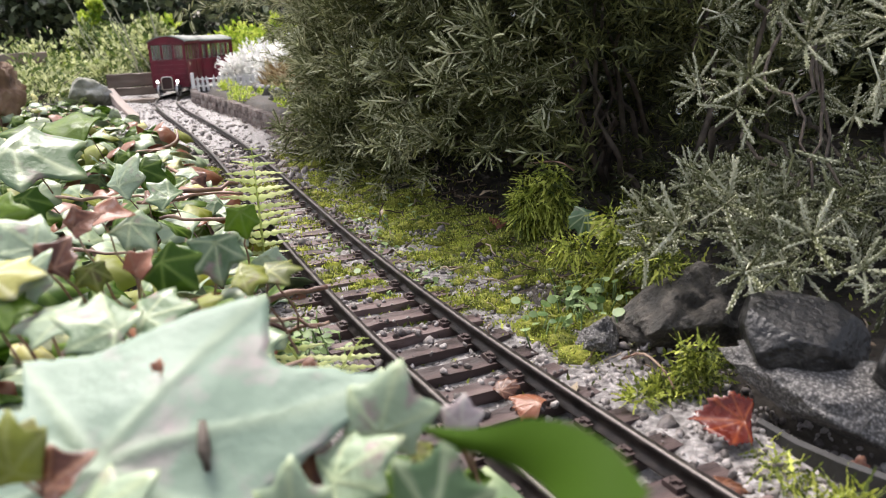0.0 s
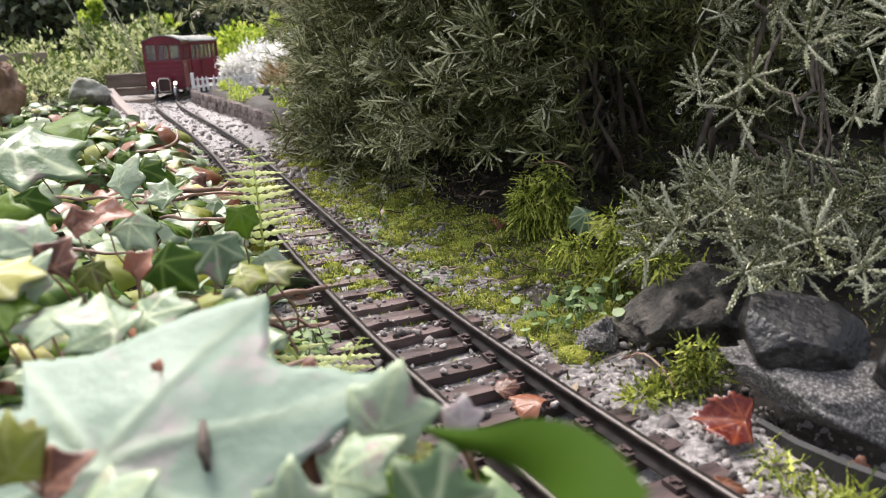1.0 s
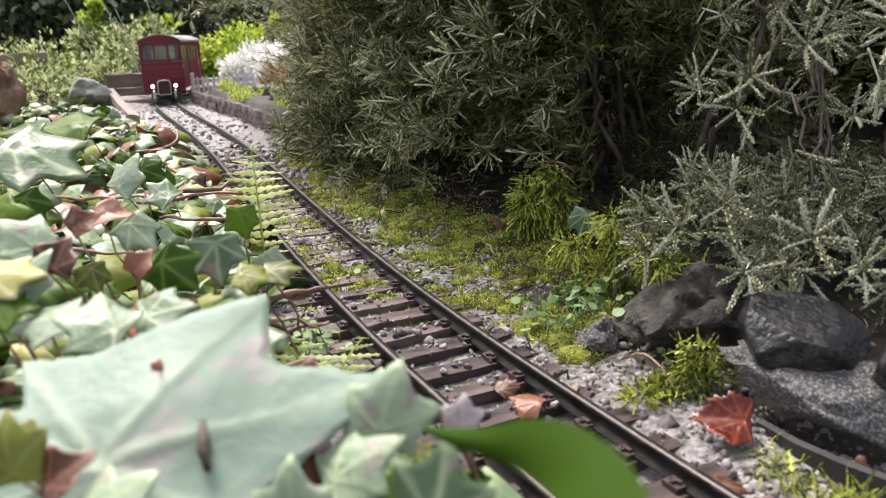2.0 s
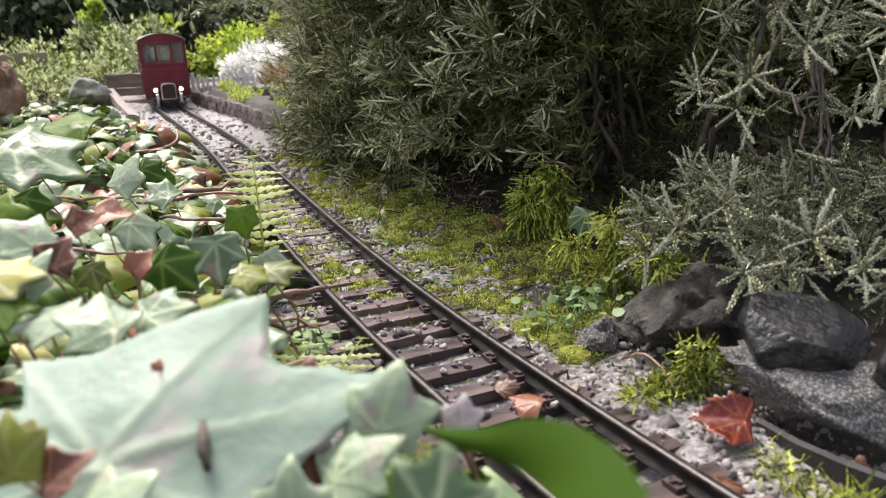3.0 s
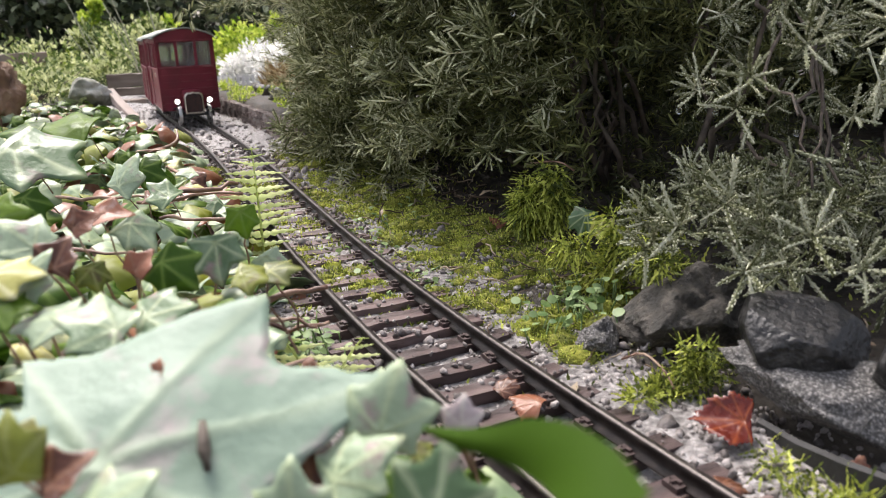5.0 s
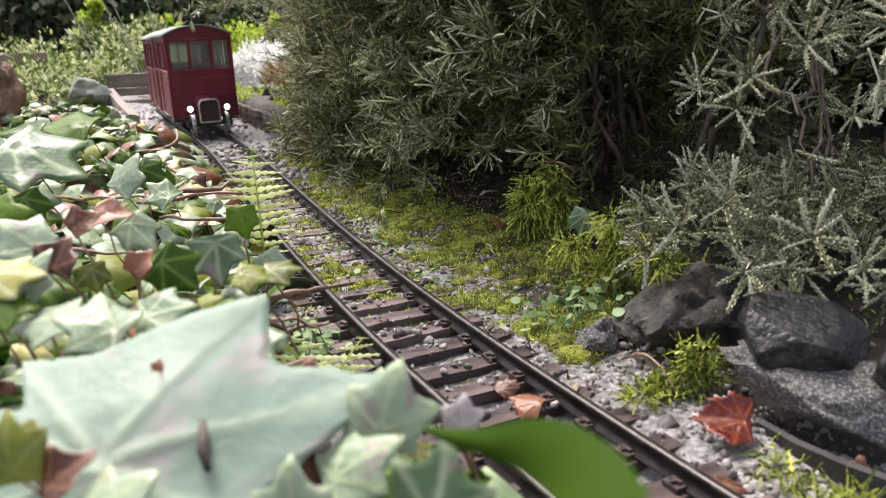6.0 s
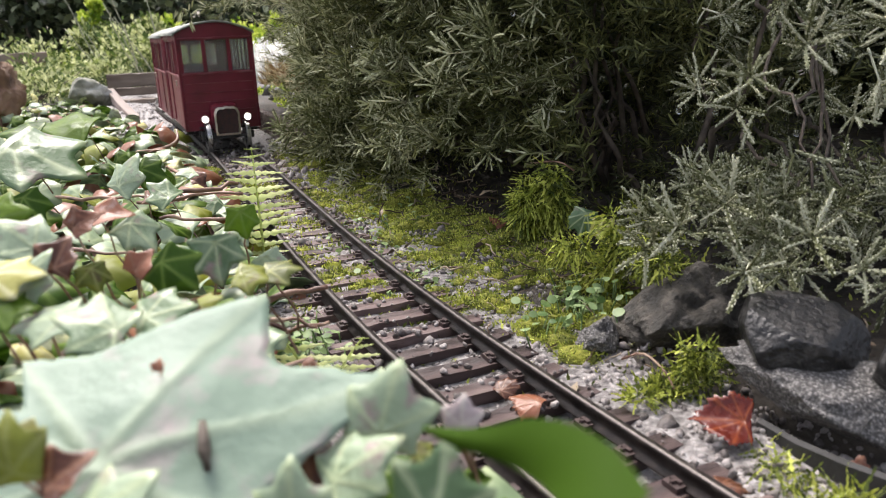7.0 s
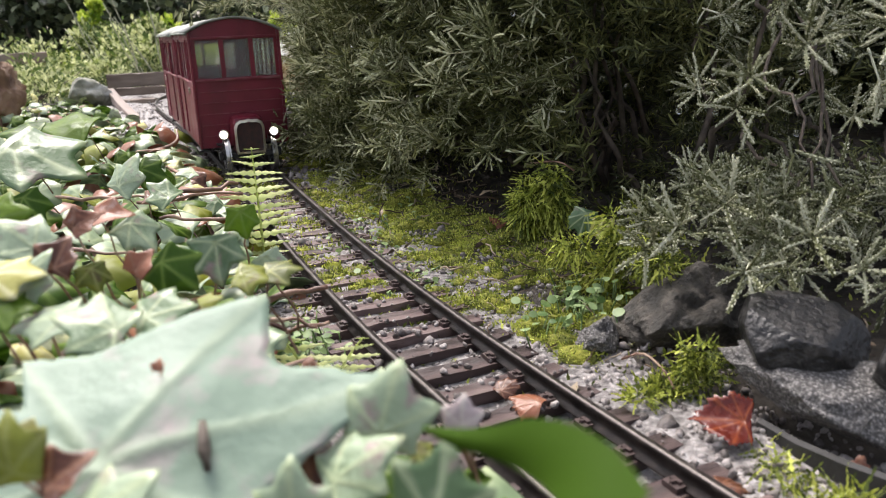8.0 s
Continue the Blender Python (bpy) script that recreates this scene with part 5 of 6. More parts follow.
M_ROCKL = mat("light_grey_rock", [(0.07, 0.075, 0.045), (0.22, 0.22, 0.165), (0.48, 0.475, 0.43)], 30, (0.6, 0.9), 0.8, 120, bump_dist=0.003)
rock("rock", "smooth dark wet rock with a dull sheen", M_ROCKD, (0.1365, 0.281, 0.0215), (0.0275, 0.024, 0.0190), (0, 14, -8), 4, 0.14, 5, 8, [((-0.15, -0.35, 0.92), 0.50), ((-0.2, -0.96, -0.05), 0.72), ((-0.95, -0.2, 0.1), 0.80), ((0, 0, -1), 0.5), ((0.6, -0.6, 0.5), 0.74)])
rock("rock", "pale speckled grey slab with a rough broken edge", M_ROCKG, (0.146, 0.268, 0.003), (0.041, 0.027, 0.0150), (0, 10, -25), 9, 0.30)
rock("rock", "brownish grey boulder under the overhanging shrub", M_ROCKB, (0.128, 0.352, 0.004), (0.043, 0.032, 0.032), (10, 0, 20), 13, 0.45)
rock("rock", "dark rounded stone beside the slab", M_ROCKD, (0.168, 0.252, 0.020), (0.016, 0.014, 0.013), (0, 0, 10), 17, 0.14)
rock("rock", "crumbly dark grey stone at the verge", M_ROCKG, (0.074, 0.345, -0.004), (0.012, 0.012, 0.010), (0, 0, 40), 23, 0.45)
rock("rock", "small tan pebble at the trackside", M_ROCKO, (0.114, 0.190, 0.0), (0.009, 0.008, 0.007), (0, 0, 0), 27, 0.15, 4)
rock("rock", "grey mossy boulder beyond the ivy", M_ROCKL, (-0.80, 1.81, 0.018), (0.060, 0.05, 0.046), (0, 0, 20), 31, 0.3)
rock("rock", "rust-coloured rock with mossy flank", M_ROCKO, (-0.765, 1.33, 0.045), (0.060, 0.06, 0.090), (0, 0, 0), 37, 0.6)


# ---- edging wall, fence ----
def edging():
    r = np.random.default_rng(31)
    wall = thing("edging_wall", "low weathered brown edging wall of small rough blocks", "wall", kind="structure")
    shapes = []
    for v in range(4):
        bm = bmesh.new()
        box(bm, 0, 0, 0, 1, 1, 1, 0.06)
        bmesh.ops.subdivide_edges(bm, edges=bm.edges[:], cuts=1)
        for q in bm.verts:
            q.co += noise.noise_vector(q.co * 2.3 + Vector((v * 5, 0, 0))) * 0.05
        me = bpy.data.meshes.new("block")
        bm.to_mesh(me)
        bm.free()
        me.materials.append(M_WALL)
        shapes.append(me)
    s0 = LS[np.argmin(np.abs(LP[:, 1] - 0.98))]
    s1 = LS[np.argmin(np.abs(LP[:, 1] - 1.97))]
    for row, (z, hgt) in enumerate(((-0.008, 0.0125), (0.0045, 0.0125), (0.017, 0.0120))):
        s = s0 + (row % 2) * 0.014
        while s < s1:
            ln = r.uniform(0.026, 0.036)
            c, n = on_line(s + ln / 2), side_of(s + ln / 2)
            u = np.interp(c[1], [1.0, 1.45, 1.9], [0.090, 0.087, 0.066]) + r.normal(0, 0.0007)
            ob = piece("block", shapes[int(r.integers(4))], wall)
            ob.matrix_basis = Matrix.Translation((c[0] + n[0] * u, c[1] + n[1] * u, c[2] + z)) @ Matrix.Rotation(math.atan2(n[1], n[0]) + math.pi / 2 + r.normal(0, 0.02), 4, "Z") @ Matrix.Diagonal((ln * 0.985, 0.014, hgt, 1))
            s += ln


edging()


def picket_fence(a, b, count, label):
    a, b = np.array(a, float), np.array(b, float)
    f = thing("picket_fence", label, "fence", "white picket fences")
    d = (b - a) / np.linalg.norm(b - a)
    ang = math.atan2(d[1], d[0])
    bm = bmesh.new()
    vs = [bm.verts.new((x, y, z)) for y in (-0.001, 0.001) for x, z in ((-0.0032, 0), (0.0032, 0), (0.0032, 0.033), (0, 0.038), (-0.0032, 0.033))]
    bm.faces.new(vs[:5][::-1])
    bm.faces.new(vs[5:])
    for i in range(5):
        bm.faces.new((vs[i], vs[(i + 1) % 5], vs[5 + (i + 1) % 5], vs[5 + i]))
    bmesh.ops.recalc_face_normals(bm, faces=bm.faces[:])
    me = bpy.data.meshes.new("picket")
    bm.to_mesh(me)
    bm.free()
    me.materials.append(M_WHITE)
    r = np.random.default_rng(2)
    for i in range(count):
        p = a + (b - a) * i / (count - 1)
        ob = piece("picket", me, f)
        ob.matrix_basis = Matrix.Translation((p[0], p[1], p[2] - 0.004)) @ Matrix.Rotation(ang, 4, "Z") @ Matrix.Rotation(r.normal(0, 0.04), 4, "Y")
    for z in (0.009, 0.026):
        V, T = tube([a + (0, 0, z), b + (0, 0, z)], 0.0016, 4)
        piece("fence_rail", tri_mesh("fence_rail", V + np.array((-d[1], d[0], 0)) * 0.0022, T, M_WHITE), f)
    for p in (a, b):
        part("post", box(bmesh.new(), p[0], p[1], p[2] + 0.018, 0.008, 0.008, 0.05, 0.001), M_WHITE, f)


picket_fence((-0.620, 2.02, 0.008), (-0.43, 2.03, 0.010), 16, "small white wooden picket fence on the raised bed")
picket_fence((-0.43, 2.03, 0.010), (-0.27, 2.00, 0.010), 13, "small white wooden picket fence behind the blossom")


# ---- ferns and small plants ----
def fern(base, height, lean, pairs, label, seed, width=0.285):
    r = np.random.default_rng(seed)
    f = thing("fern", label, "fern", "ferns beside the rails")
    base = np.array(base)
    n = 14
    t = np.linspace(0, 1, n)
    P = base + np.stack([lean[0] * t ** 1.5, lean[1] * t ** 1.5, height * (t - 0.08 * t ** 3)], -1)
    V, T = tube(P, np.linspace(0.0011, 0.0003, n), 6)
    piece("frond_stem", tri_mesh("frond_stem", V, T, M_FERN, True), f)
    for i in range(pairs):
        q = 0.10 + 0.88 * i / (pairs - 1)
        p = np.array([np.interp(q, t, P[:, k]) for k in range(3)])
        ln = height * width * (1 - 0.8 * q ** 6) * (0.70 + 0.30 * math.sin(math.pi * min(1, q * 1.1))) * r.uniform(0.85, 1.05)
        for sd in (-1, 1):
            Vp, Tp = [], []
            k = 9
            for j in range(k):
                a = j / (k - 1)
                w = ln * (0.155 * (1 - a) ** 0.7 + 0.014)
                droop = -0.10 * ln * a * a
                Vp += [(a * ln, -w * (1.0 if j % 2 else 0.45), droop), (a * ln, 0, droop + 0.0004), (a * ln, w * (1.0 if j % 2 else 0.45), droop)]
            for j in range(k - 1):
                b = j * 3
                for m in (0, 1):
                    Tp += [(b + m, b + m + 3, b + m + 4), (b + m, b + m + 4, b + m + 1)]
            d = np.array([[sd * 0.97, -0.05 + r.normal(0, 0.12), 0.20 + r.normal(0, 0.08)]])
            m = frames(d, np.array([sd * r.normal(0.65, 0.15)]))[0]
            piece("pinna", tri_mesh("pinna", np.array(Vp) @ m.T + p, np.array(Tp), M_FERN), f)


fern((-0.121, 0.503, -0.008), 0.088, (-0.001, 0.0), 13, "pale green fern frond growing beside the rail", 3)
fern((-0.050, 0.290, -0.006), 0.032, (0.016, 0.004), 7, "young light green fern at the sleeper ends", 5, 0.5)
fern((-0.058, 0.302, -0.006), 0.034, (-0.012, -0.004), 7, "young light green fern at the sleeper ends", 6, 0.5)
fern((-0.046, 0.280, -0.006), 0.030, (0.006, -0.010), 7, "young light green fern at the sleeper ends", 7, 0.5)


def small_plants(name, label, centre, spread, n, leaf, seed, material, height=0.014):
    r = np.random.default_rng(seed)
    pl = thing(name, label, "plant", "small creeping plants")
    th = np.linspace(0, 2 * np.pi, 9, endpoint=False)
    disc = np.vstack([(0.5, 0, 0.03), np.stack([0.5 + 0.5 * np.cos(th), 0.5 * np.sin(th), -0.04 * np.cos(th * 2)], -1)])
    dt = np.array([(0, 1 + k, 1 + (k + 1) % 9) for k in range(9)])
    x = r.normal(centre[0], spread[0], n)
    y = r.normal(centre[1], spread[1], n)
    z = ground_z(x, y) + r.uniform(0.25, 1, n) * height
    d = np.stack([r.normal(0, 1, n), r.normal(-0.3, 1, n), r.normal(0.1, 0.3, n)], -1)
    V, T = scatter([(disc, dt)], frames(d, r.normal(0, 0.4, n), leaf * r.uniform(0.7, 1.25, n)), np.stack([x, y, z], -1))
    tagged(piece("leaves", tri_mesh("leaves", V, T, material), pl), kind="stuff")
    st = [tube([(a, b, c), (a + r.normal(0, 0.003), b + r.normal(0, 0.003), c - height)], 0.0004, 4) for a, b, c in zip(x, y, z)]
    V, T = join(st)
    tagged(piece("stalk_mass", tri_mesh("stalk_mass", V, T, material), pl), kind="stuff")


small_plants("creeping_plant", "creeping plant with small round pale green leaves", (0.072, 0.385), (0.012, 0.016), 80, 0.0055, 3, M_SMALL)
small_plants("creeping_plant", "seedlings with round leaves among the moss", (-0.012, 0.46), (0.010, 0.016), 40, 0.0036, 4, M_SMALL, 0.005)
small_plants("creeping_plant", "tiny pale leaves at the outer sleeper ends", (-0.070, 0.338), (0.009, 0.022), 130, 0.0048, 5, M_SMALL, 0.012)
small_plants("creeping_plant", "small weeds along the verge", (-0.055, 0.60), (0.020, 0.05), 60, 0.0045, 6, M_SMALL, 0.007)


def moss_tuft(centre, size, n, label, seed, length=0.016, droop=-0.5):
    """Feathery moss: many forked strands hanging from a cushion."""
    r = np.random.default_rng(seed)
    V0, T0 = [], []
    for j in range(7):
        t = j / 6
        w = 0.085 * (1 - t * 0.75) * (1.7 if j % 2 else 0.4)
        V0 += [(t, -w, -0.18 * t * t), (t, w, -0.18 * t * t)]
        if j:
            a = 2 * j
            T0 += [(a - 2, a - 1, a + 1), (a - 2, a + 1, a)]
    base = (np.array(V0), np.array(T0))
    th = r.normal(0, 1, (n, 3))
    th /= np.linalg.norm(th, axis=1, keepdims=True)
    off = r.normal(0, 0.55, (7, 3))[r.integers(0, 7, n)]
    P = np.array(centre) + (th * r.uniform(0.3, 0.75, (n, 1)) + off) * np.array(size)
    d = th * 0.8 + np.array((-0.2, -0.5, droop)) + r.normal(0, 0.5, (n, 3))
    V, T = scatter([base], frames(d, r.uniform(0, 6.28, n), length * r.uniform(0.5, 1.1, n)), P)
    tagged(new("moss_tuft", tri_mesh("moss_tuft", V, T, M_MOSS)), label, "moss", "", "stuff")


moss_tuft((0.068, 0.510, 0.026), (0.016, 0.010, 0.023), 2200, "drooping tuft of yellow-green moss below the shrub", 1, 0.012, -0.9)
moss_tuft((0.095, 0.412, 0.020), (0.020, 0.009, 0.012), 1100, "feathery yellow-green moss on the boulder", 2, 0.010)
moss_tuft((0.105, 0.298, 0.006), (0.009, 0.008, 0.010), 420, "long-stranded bright moss between the rocks", 3, 0.008, -0.2)
moss_tuft((0.108, 0.366, 0.030), (0.016, 0.010, 0.006), 500, "yellow-green moss creeping over the boulder", 8, 0.008, -0.2)
moss_tuft((0.092, 0.296, -0.006), (0.011, 0.008, 0.004), 380, "bright feathery moss beside the ballast", 4, 0.008, 0.5)
moss_tuft((0.114, 0.232, -0.004), (0.010, 0.016, 0.004), 170, "straggling ochre moss over the edging", 5, 0.007, 0.1)
moss_tuft((0.118, 0.205, -0.003), (0.008, 0.008, 0.004), 150, "fresh green moss at the edge of the ballast", 6, 0.009, 0.6)


def fallen_leaf(name, label, material, base, tip, normal, size, seed, curl=0.5):
    ob = new(name, ivy_leaf_mesh(name, material, seed, curl, 0.4, 7, 72, [(0, 1.0), (0.5, 0.85), (-0.5, 0.85), (1.1, 0.7), (-1.1, 0.7), (1.9, 0.5), (-1.9, 0.5)], 0.80, 0.12))
    ob.matrix_basis = leaf_pose(base, tip, normal, size)
    return tagged(ob, label, "leaf", "fallen leaves")


fallen_leaf("fallen_leaf", "wet glossy russet leaf lying on the ballast", M_REDLEAF, (0.109, 0.257, -0.001), (0.085, 0.262, 0.004), (-0.15, -0.55, 0.8), 0.019, 90, -0.9)
fallen_leaf("fallen_leaf", "curled brown dead leaf between the rails", M_DEAD, (0.036, 0.284, -0.004), (0.024, 0.290, -0.002), (0.1, -0.3, 0.9), 0.013, 91, 0.7)
fallen_leaf("fallen_leaf", "pinkish scrap of dry leaf on a sleeper", M_DEAD, (0.022, 0.300, -0.006), (0.030, 0.304, 0.0), (-0.5, -0.6, 0.6), 0.010, 92, 0.5)
fallen_leaf("fallen_leaf", "small orange leaf scrap by the rail", M_DEAD, (0.088, 0.222, -0.004), (0.098, 0.218, -0.004), (0, -0.2, 1), 0.010, 93, 0.3)
fallen_leaf("fallen_leaf", "dark brown leaf in the shade below the shrub", M_DEAD, (0.03, 0.555, -0.002), (0.052, 0.550, 0.006), (0, -0.7, 0.6), 0.018, 94, 0.3)
fallen_leaf("fallen_leaf", "brown leaf behind the black edging strip", M_DEAD, (0.134, 0.226, -0.012), (0.138, 0.226, 0.004), (-0.3, -0.9, 0.2), 0.013, 95, 0.3)
fallen_leaf("fallen_leaf", "pale green ivy leaf on the boulder", M_IVYY, (0.092, 0.44, 0.022), (0.100, 0.435, 0.034), (0, -0.9, 0.5), 0.014, 96, 0.2)
fallen_leaf("fallen_leaf", "grey-green ivy leaf hanging on the boulder", M_IVY, (0.086, 0.446, 0.034), (0.080, 0.44, 0.018), (0, -0.9, 0.4), 0.016, 97, 0.2)


def twig(label, path, width, seed):
    r = np.random.default_rng(seed)
    P = spline(path, 0.004)[1]
    V, T = tube(P, width * np.linspace(1, 0.7, len(P)) * r.uniform(0.9, 1.1, len(P)), 7)
    tagged(new("twig", tri_mesh("twig", V, T, M_REDTWIG, True)), label, "twig", "loose twigs")


twig("bent tan twig arching over the ivy", [(-0.325, 0.83, 0.0253), (-0.304, 0.845, 0.026), (-0.291, 0.862, 0.032), (-0.297, 0.885, 0.043)], 0.0022, 1)
twig("straight tan twig lying on the ivy", [(-0.323, 0.83, 0.0255), (-0.28, 0.765, 0.024), (-0.235, 0.70, 0.022)], 0.0024, 2)
twig("thin brown twig poking out below the shrub", [(0.06, 0.53, 0.05), (0.078, 0.505, 0.055), (0.09, 0.50, 0.048)], 0.0008, 3)
twig("pale thin root curling over the gravel", [(0.078, 0.318, -0.002), (0.086, 0.312, 0.003), (0.092, 0.298, 0.0), (0.093, 0.288, -0.004)], 0.0006, 4)


def edging_strip():
    P = [(0.116, 0.262, -0.016), (0.122, 0.244, -0.015), (0.130, 0.224, -0.012), (0.142, 0.206, -0.010), (0.155, 0.190, -0.010)]
    bm = bmesh.new()
    rows = []
    for x, y, z in P:
        rows.append([bm.verts.new((x + a, y + a * 0.6, z + b)) for a, b in ((0, -0.012), (0, 0.012), (0.0025, 0.0125), (0.0025, -0.012))])
    for a, b in zip(rows, rows[1:]):
        for i in range(4):
            bm.faces.new((a[i], a[(i + 1) % 4], b[(i + 1) % 4], b[i]))
    bm.faces.new(rows[0])
    bm.faces.new(rows[-1][::-1])
    bmesh.ops.recalc_face_normals(bm, faces=bm.faces[:])
    tagged(part("edging_strip", bm, M_BLACK), "black plastic edging strip along the bed", "edging")


edging_strip()


# ---- beyond the line ----
def timber(label, a, b, hgt, thick, material):
    a, b = Vector(a), Vector(b)
    bm = bmesh.new()
    box(bm, 0, 0, 0, (b - a).length, thick, hgt, 0.003)
    bmesh.ops.subdivide_edges(bm, edges=[e for e in bm.edges if e.calc_length() > 0.05], cuts=7)
    for v in bm.verts:
        v.co += noise.noise_vector(v.co * 30) * 0.0022
    ob = part("timber", bm, material)
    d = b - a
    ob.matrix_basis = Matrix.Translation((a + b) / 2) @ d.to_track_quat("X", "Z").to_matrix().to_4x4()
    return tagged(ob, label, "timber", "garden timbers")


timber("weathered timber baulk edging a raised bed", (-0.90, 2.17, 0.030), (-0.70, 2.24, 0.030), 0.036, 0.03, M_WOOD)
timber("dark damp plank lying before the baulk", (-0.89, 2.12, 0.002), (-0.74, 2.16, 0.004), 0.022, 0.015, M_WOOD)
timber("pale weathered batten beside the ivy", (-0.786, 1.900, 0.020), (-0.578, 1.496, -0.010), 0.018, 0.018, M_PALEWOOD)
timber("dark sleeper end at the loop of line", (-0.80, 1.98, -0.012), (-0.71, 1.99, -0.012), 0.012, 0.03, M_WOOD)
timber("old grey timber rail among the shrubs", (-1.285, 2.193, 0.096), (-1.101, 2.277, 0.099), 0.030, 0.04, M_WOOD)


def leaf_cloud(name, label, category, clumps, n, leaf, material, seed, wide=0.32, up=0.4, stemmat=None, base=None):
    """A shrub of many small leaves round uneven clumps, with its branches."""
    r = np.random.default_rng(seed)
    pl = thing(name, label, category)
    blade = (np.array([(0, 0, 0), (0.35, -wide / 2, 0.03), (0.4, 0, -0.02), (0.35, wide / 2, 0.03), (0.75, -wide * 0.4, 0.0), (0.75, wide * 0.4, 0.0), (1, 0, -0.08)]),
             np.array([(0, 1, 2), (0, 2, 3), (1, 4, 2), (2, 5, 3), (2, 4, 6), (2, 6, 5)]))
    C = np.array([c[:3] for c in clumps])
    R = np.array([c[3] for c in clumps])
    # each clump breaks up into smaller sprays
    k = r.integers(0, len(C), max(12, n // 14))
    d = r.normal(0, 1, (len(k), 3))
    d /= np.linalg.norm(d, axis=1, keepdims=True)
    S = C[k] + d * (R[k] * r.uniform(0.35, 1.05, len(k)))[:, None]
    q = r.integers(0, len(S), n)
    P = S[q] + r.normal(0, 1, (n, 3)) * (R[k][q] * 0.14)[:, None]
    dirs = (P - C[k][q]) / R[k][q][:, None] + r.normal(0, 0.6, (n, 3)) + np.array((0, -0.2, up))
    V, T = scatter([blade], frames(dirs, r.normal(0, 0.9, n), leaf * r.uniform(0.6, 1.3, n)), P)
    tagged(piece("foliage", tri_mesh("foliage", V, T, material), pl), kind="stuff")
    for c, rr in zip(C, R):
        b = np.array(base if base is not None else (c[0], c[1], 0.0))
        items = [tube(wander(b, c, 8, rr * 0.06, r), np.linspace(rr * 0.05, rr * 0.02, 8), 6)]
        for j in range(5):
            e = c + r.normal(0, 0.5, 3) * rr
            items.append(tube(wander(c, e, 5, rr * 0.04, r), np.linspace(rr * 0.020, rr * 0.008, 5), 5))
        V, T = join(items)
        piece("branch", tri_mesh("branch", V, T, stemmat or M_TWIG, True), pl)


leaf_cloud("variegated_shrub", "low variegated shrub with cream-edged green leaves", "shrub",
           [(-1.30, 2.6, 0.02, 0.14), (-1.05, 2.65, 0.05, 0.13), (-0.92, 2.55, 0.04, 0.11), (-1.15, 2.45, 0.0, 0.12), (-1.5, 2.8, 0.0, 0.14), (-1.0, 2.8, 0.09, 0.09), (-1.14, 2.72, 0.11, 0.08), (-0.96, 2.72, 0.14, 0.06)], 12500, 0.018, M_VARI, 1, 0.5)
leaf_cloud("variegated_shrub", "sprawling pale green groundcover beside the boulder", "shrub",
           [(-1.05, 2.1, 0.0, 0.10), (-1.02, 1.85, -0.01, 0.07), (-1.15, 2.25, 0.02, 0.10), (-0.95, 2.3, 0.02, 0.08)], 3600, 0.017, M_VARI, 2, 0.4)
leaf_cloud("lime_shrub", "bright lime-green leafy shrub behind the line", "shrub",
           [(-0.70, 3.0, 0.08, 0.11), (-0.58, 2.95, 0.10, 0.09), (-0.85, 3.1, 0.04, 0.10), (-0.46, 3.1, 0.06, 0.12), (-0.68, 2.85, 0.02, 0.08)], 5200, 0.021, M_LIME, 3, 0.5)
leaf_cloud("lime_shrub", "slim lime-green shrub with upright tips", "shrub",
           [(-0.98, 2.95, 0.15, 0.055), (-0.92, 2.85, 0.06, 0.07), (-1.02, 2.75, 0.02, 0.07), (-1.20, 2.75, 0.13, 0.035), (-1.17, 2.75, 0.19, 0.028), (-1.22, 2.74, 0.07, 0.04), (-1.15, 2.76, 0.24, 0.02)], 1500, 0.020, M_LIME, 4, 0.5)
leaf_cloud("silver_shrub", "bright silvery-white leafy shrub by the fence", "shrub",
           [(-0.50, 2.28, 0.055, 0.06), (-0.42, 2.22, 0.06, 0.07), (-0.34, 2.15, 0.07, 0.07), (-0.56, 2.24, 0.035, 0.05), (-0.26, 2.10, 0.06, 0.07), (-0.46, 2.16, 0.035, 0.05)], 6000, 0.015, M_BLOSSOM, 5, 0.40)
leaf_cloud("dry_grass_tuft", "brown dry grassy tuft on the raised bed", "grass",
           [(-0.30, 1.78, 0.025, 0.045), (-0.25, 1.70, 0.03, 0.05), (-0.36, 1.85, 0.02, 0.04)], 1600, 0.034, M_DRY, 6, 0.10, 0.8)
leaf_cloud("stonecrop", "yellow-green low stonecrop behind the edging wall", "plant",
           [(-0.36, 1.62, 0.020, 0.022), (-0.30, 1.50, 0.020, 0.022), (-0.42, 1.72, 0.020, 0.022), (-0.27, 1.40, 0.020, 0.022), (-0.24, 1.28, 0.020, 0.022), (-0.38, 1.52, 0.020, 0.022), (-0.48, 1.82, 0.020, 0.022), (-0.20, 1.40, 0.020, 0.022)], 4200, 0.0055, M_LIME, 7, 0.5)
r0 = np.random.default_rng(77)
leaf_cloud("hedge", "tall dark evergreen hedge closing the garden", "hedge",
           [(x, 4.3 + r0.normal(0, 0.35) + 0.12 * abs(x + 1), z + r0.normal(0, 0.1), 0.42) for x in np.arange(-3.6, 2.6, 0.42) for z in (0.15, 0.65, 1.15)], 18000, 0.085, M_DARKLEAF, 8, 0.5)
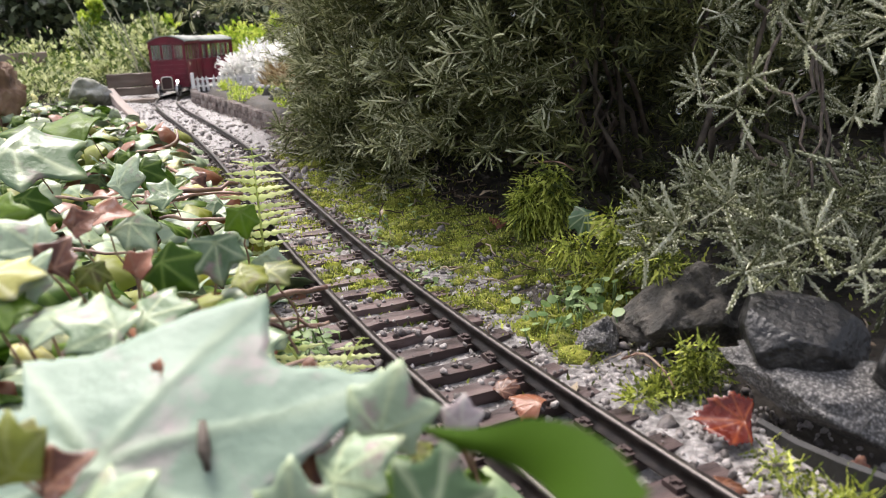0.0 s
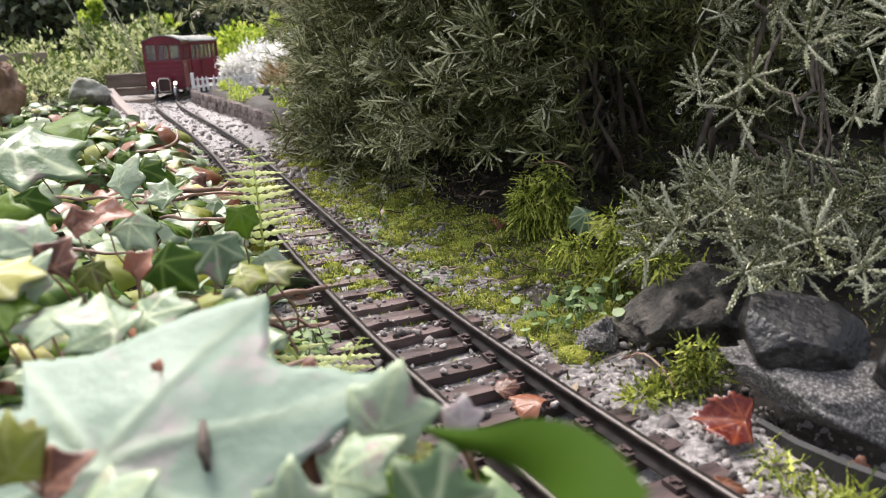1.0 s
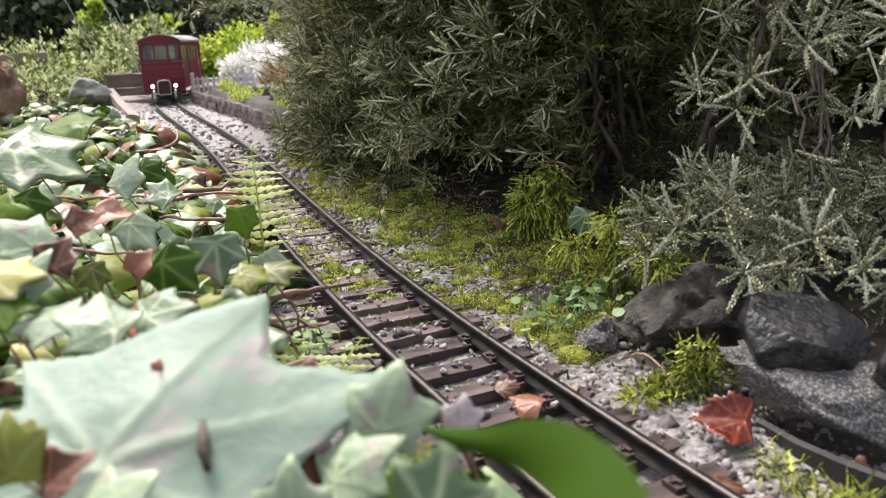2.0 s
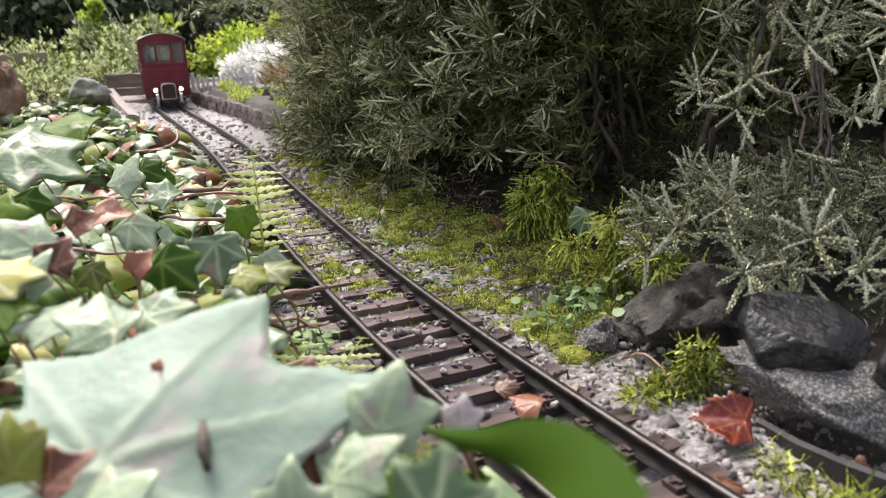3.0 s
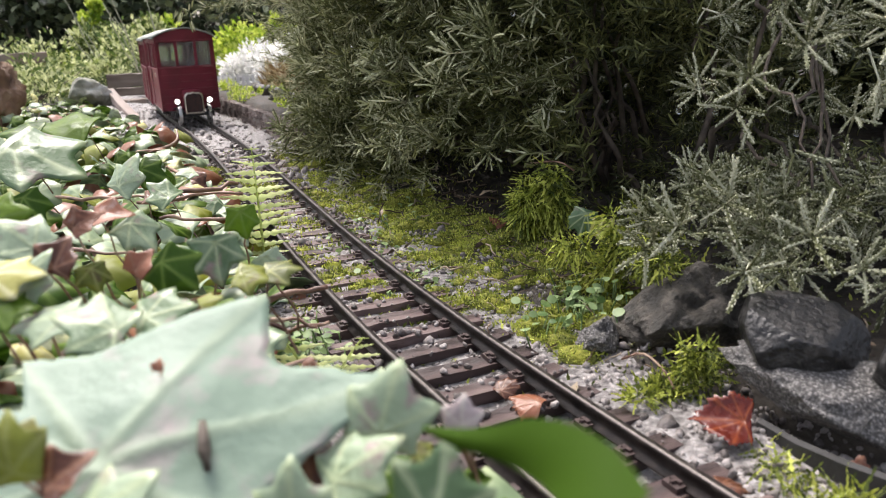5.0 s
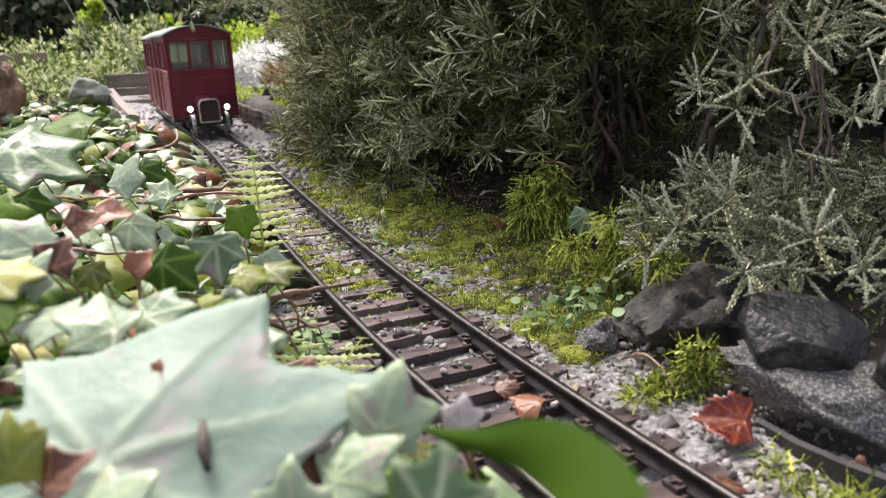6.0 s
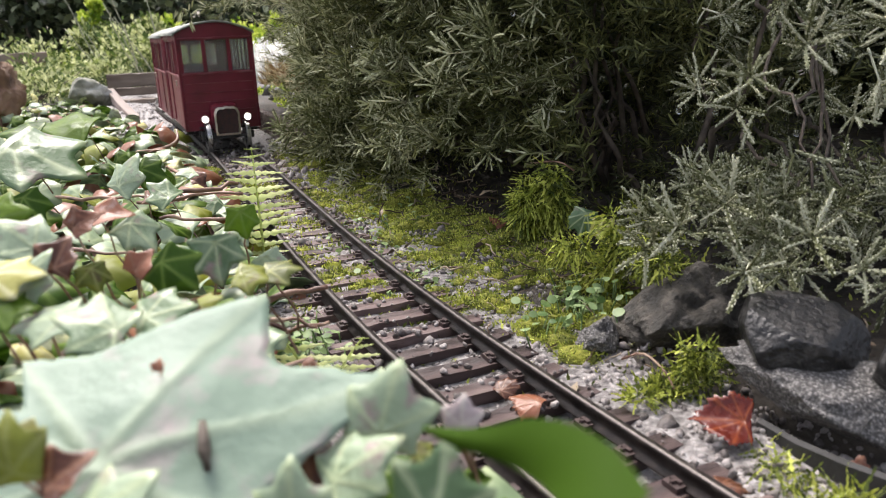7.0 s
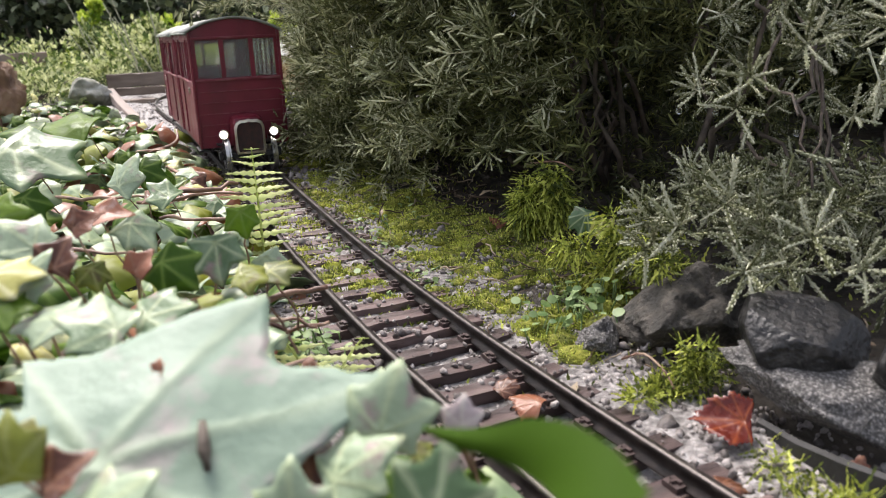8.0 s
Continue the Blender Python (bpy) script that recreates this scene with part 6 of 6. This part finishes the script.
leaf_cloud("dark_shrub", "shadowy dark green shrub behind the lime foliage", "shrub",
           [(-1.55, 3.1, 0.30, 0.16), (-1.25, 3.1, 0.33, 0.16), (-1.5, 3.4, 0.22, 0.25), (-1.1, 3.5, 0.25, 0.28), (-0.75, 3.5, 0.28, 0.25), (-0.35, 3.5, 0.25, 0.28), (0.0, 3.3, 0.25, 0.25), (-1.9, 3.3, 0.25, 0.28), (-2.2, 3.0, 0.2, 0.25)], 9000, 0.05, M_DARKLEAF, 9, 0.5)
# mostly hidden mass, added to close the gaps and block the back sun
leaf_cloud("dark_shrub", "broad shrub added behind the grey-green one to darken its gaps", "shrub",
           [(0.30, 1.05, 0.12, 0.20), (0.55, 0.95, 0.15, 0.25), (0.50, 0.70, 0.15, 0.17), (0.85, 1.05, 0.2, 0.30), (0.15, 1.35, 0.10, 0.18), (0.55, 1.45, 0.2, 0.32), (0.12, 1.15, 0.18, 0.13), (0.42, 0.80, 0.30, 0.18)], 9000, 0.045, M_DARKLEAF, 11, 0.5)
leaf_cloud("overhanging_branch", "drooping grey-green sprig hanging above the line", "branch",
           [(-0.262, 0.86, 0.178, 0.012), (-0.258, 0.862, 0.160, 0.007), (-0.22, 0.86, 0.20, 0.02)], 45, 0.012, M_BUSH, 10, 0.18, -0.6, None, (-0.02, 0.90, 0.19))


for k, (x, y) in enumerate(((-0.33, 1.58), (-0.29, 1.46), (-0.37, 1.68), (-0.25, 1.36), (-0.40, 1.78))):
    rock("rock", "small grey stone on the raised bed", M_ROCKG, (x, y, float(ground_z(x, y)[0]) + 0.006), (0.022, 0.018, 0.014), (0, 0, 40 * k), 60 + k, 0.3, 3)


def stalks():
    r = np.random.default_rng(12)
    g = thing("dry_stalks", "tall dry grass stalks among the shrubs", "grass")
    for k in range(9):
        x = r.uniform(-0.98, -0.80)
        V, T = tube(wander((x, 2.38, 0.0), (x - r.uniform(0.02, 0.12), 2.38, r.uniform(0.16, 0.34)), 7, 0.003, r), np.linspace(0.0026, 0.0012, 7), 5)
        piece("stalk", tri_mesh("stalk", V, T, M_STALK, True), g)


stalks()


# ---- what moves: the railbus comes along the line ----
S_AT = lambda y: float(LS[np.argmin(np.abs(LP[:600, 1] - y))])
RUN = [(0.0, 2.10), (0.5, 2.05), (1.0, 2.00), (1.5, 1.94), (2.0, 1.87), (2.5, 1.78), (3.0, 1.69), (3.5, 1.60), (4.0, 1.49), (4.5, 1.39), (5.0, 1.305), (5.5, 1.22), (6.0, 1.14), (6.5, 1.06), (7.0, 0.975), (7.5, 0.90), (8.0, 0.815)]


def place_on_line(s_a, s_b, flip):
    """Pose of a car with its leading axle at s_a and its other axle at s_b."""
    a, b = on_line(s_a), on_line(s_b)
    f = Vector(a - b)
    hd = math.atan2(f.x, -f.y)
    mid = (Vector(a) + Vector(b)) / 2
    off = FRONT_AXLE + BASE / 2
    m = Matrix.Translation(mid) @ Matrix.Rotation(hd + (math.pi if flip else 0), 4, "Z") @ Matrix.Translation((0, -off, 0))
    return m


def motions():
    ts = np.arange(0, 81) / 10.0
    run_t = np.array([r[0] for r in RUN])
    run_s = np.array([S_AT(r[1]) for r in RUN])
    s = np.interp(ts, run_t, run_s)
    for k in range(6):
        s[1:-1] = 0.25 * s[:-2] + 0.5 * s[1:-1] + 0.25 * s[2:]
    walk(LEAD.body, [(t, place_on_line(q, q + BASE, False)) for t, q in zip(ts, s)])
    q0 = s + BASE + 2 * (CAR / 2 - (FRONT_AXLE + BASE)) + 0.014
    walk(REAR.body, [(t, place_on_line(q, q + BASE, True)) for t, q in zip(ts, q0)])
    for car, sign in ((LEAD, 1), (REAR, -1)):
        for wset in car.wheels:
            at = wset.location.copy()
            walk(wset, [(t, Matrix.Translation(at) @ Matrix.Rotation(sign * (s[0] - q) / WHEEL_R, 4, "X")) for t, q in zip(ts, s)])


motions()
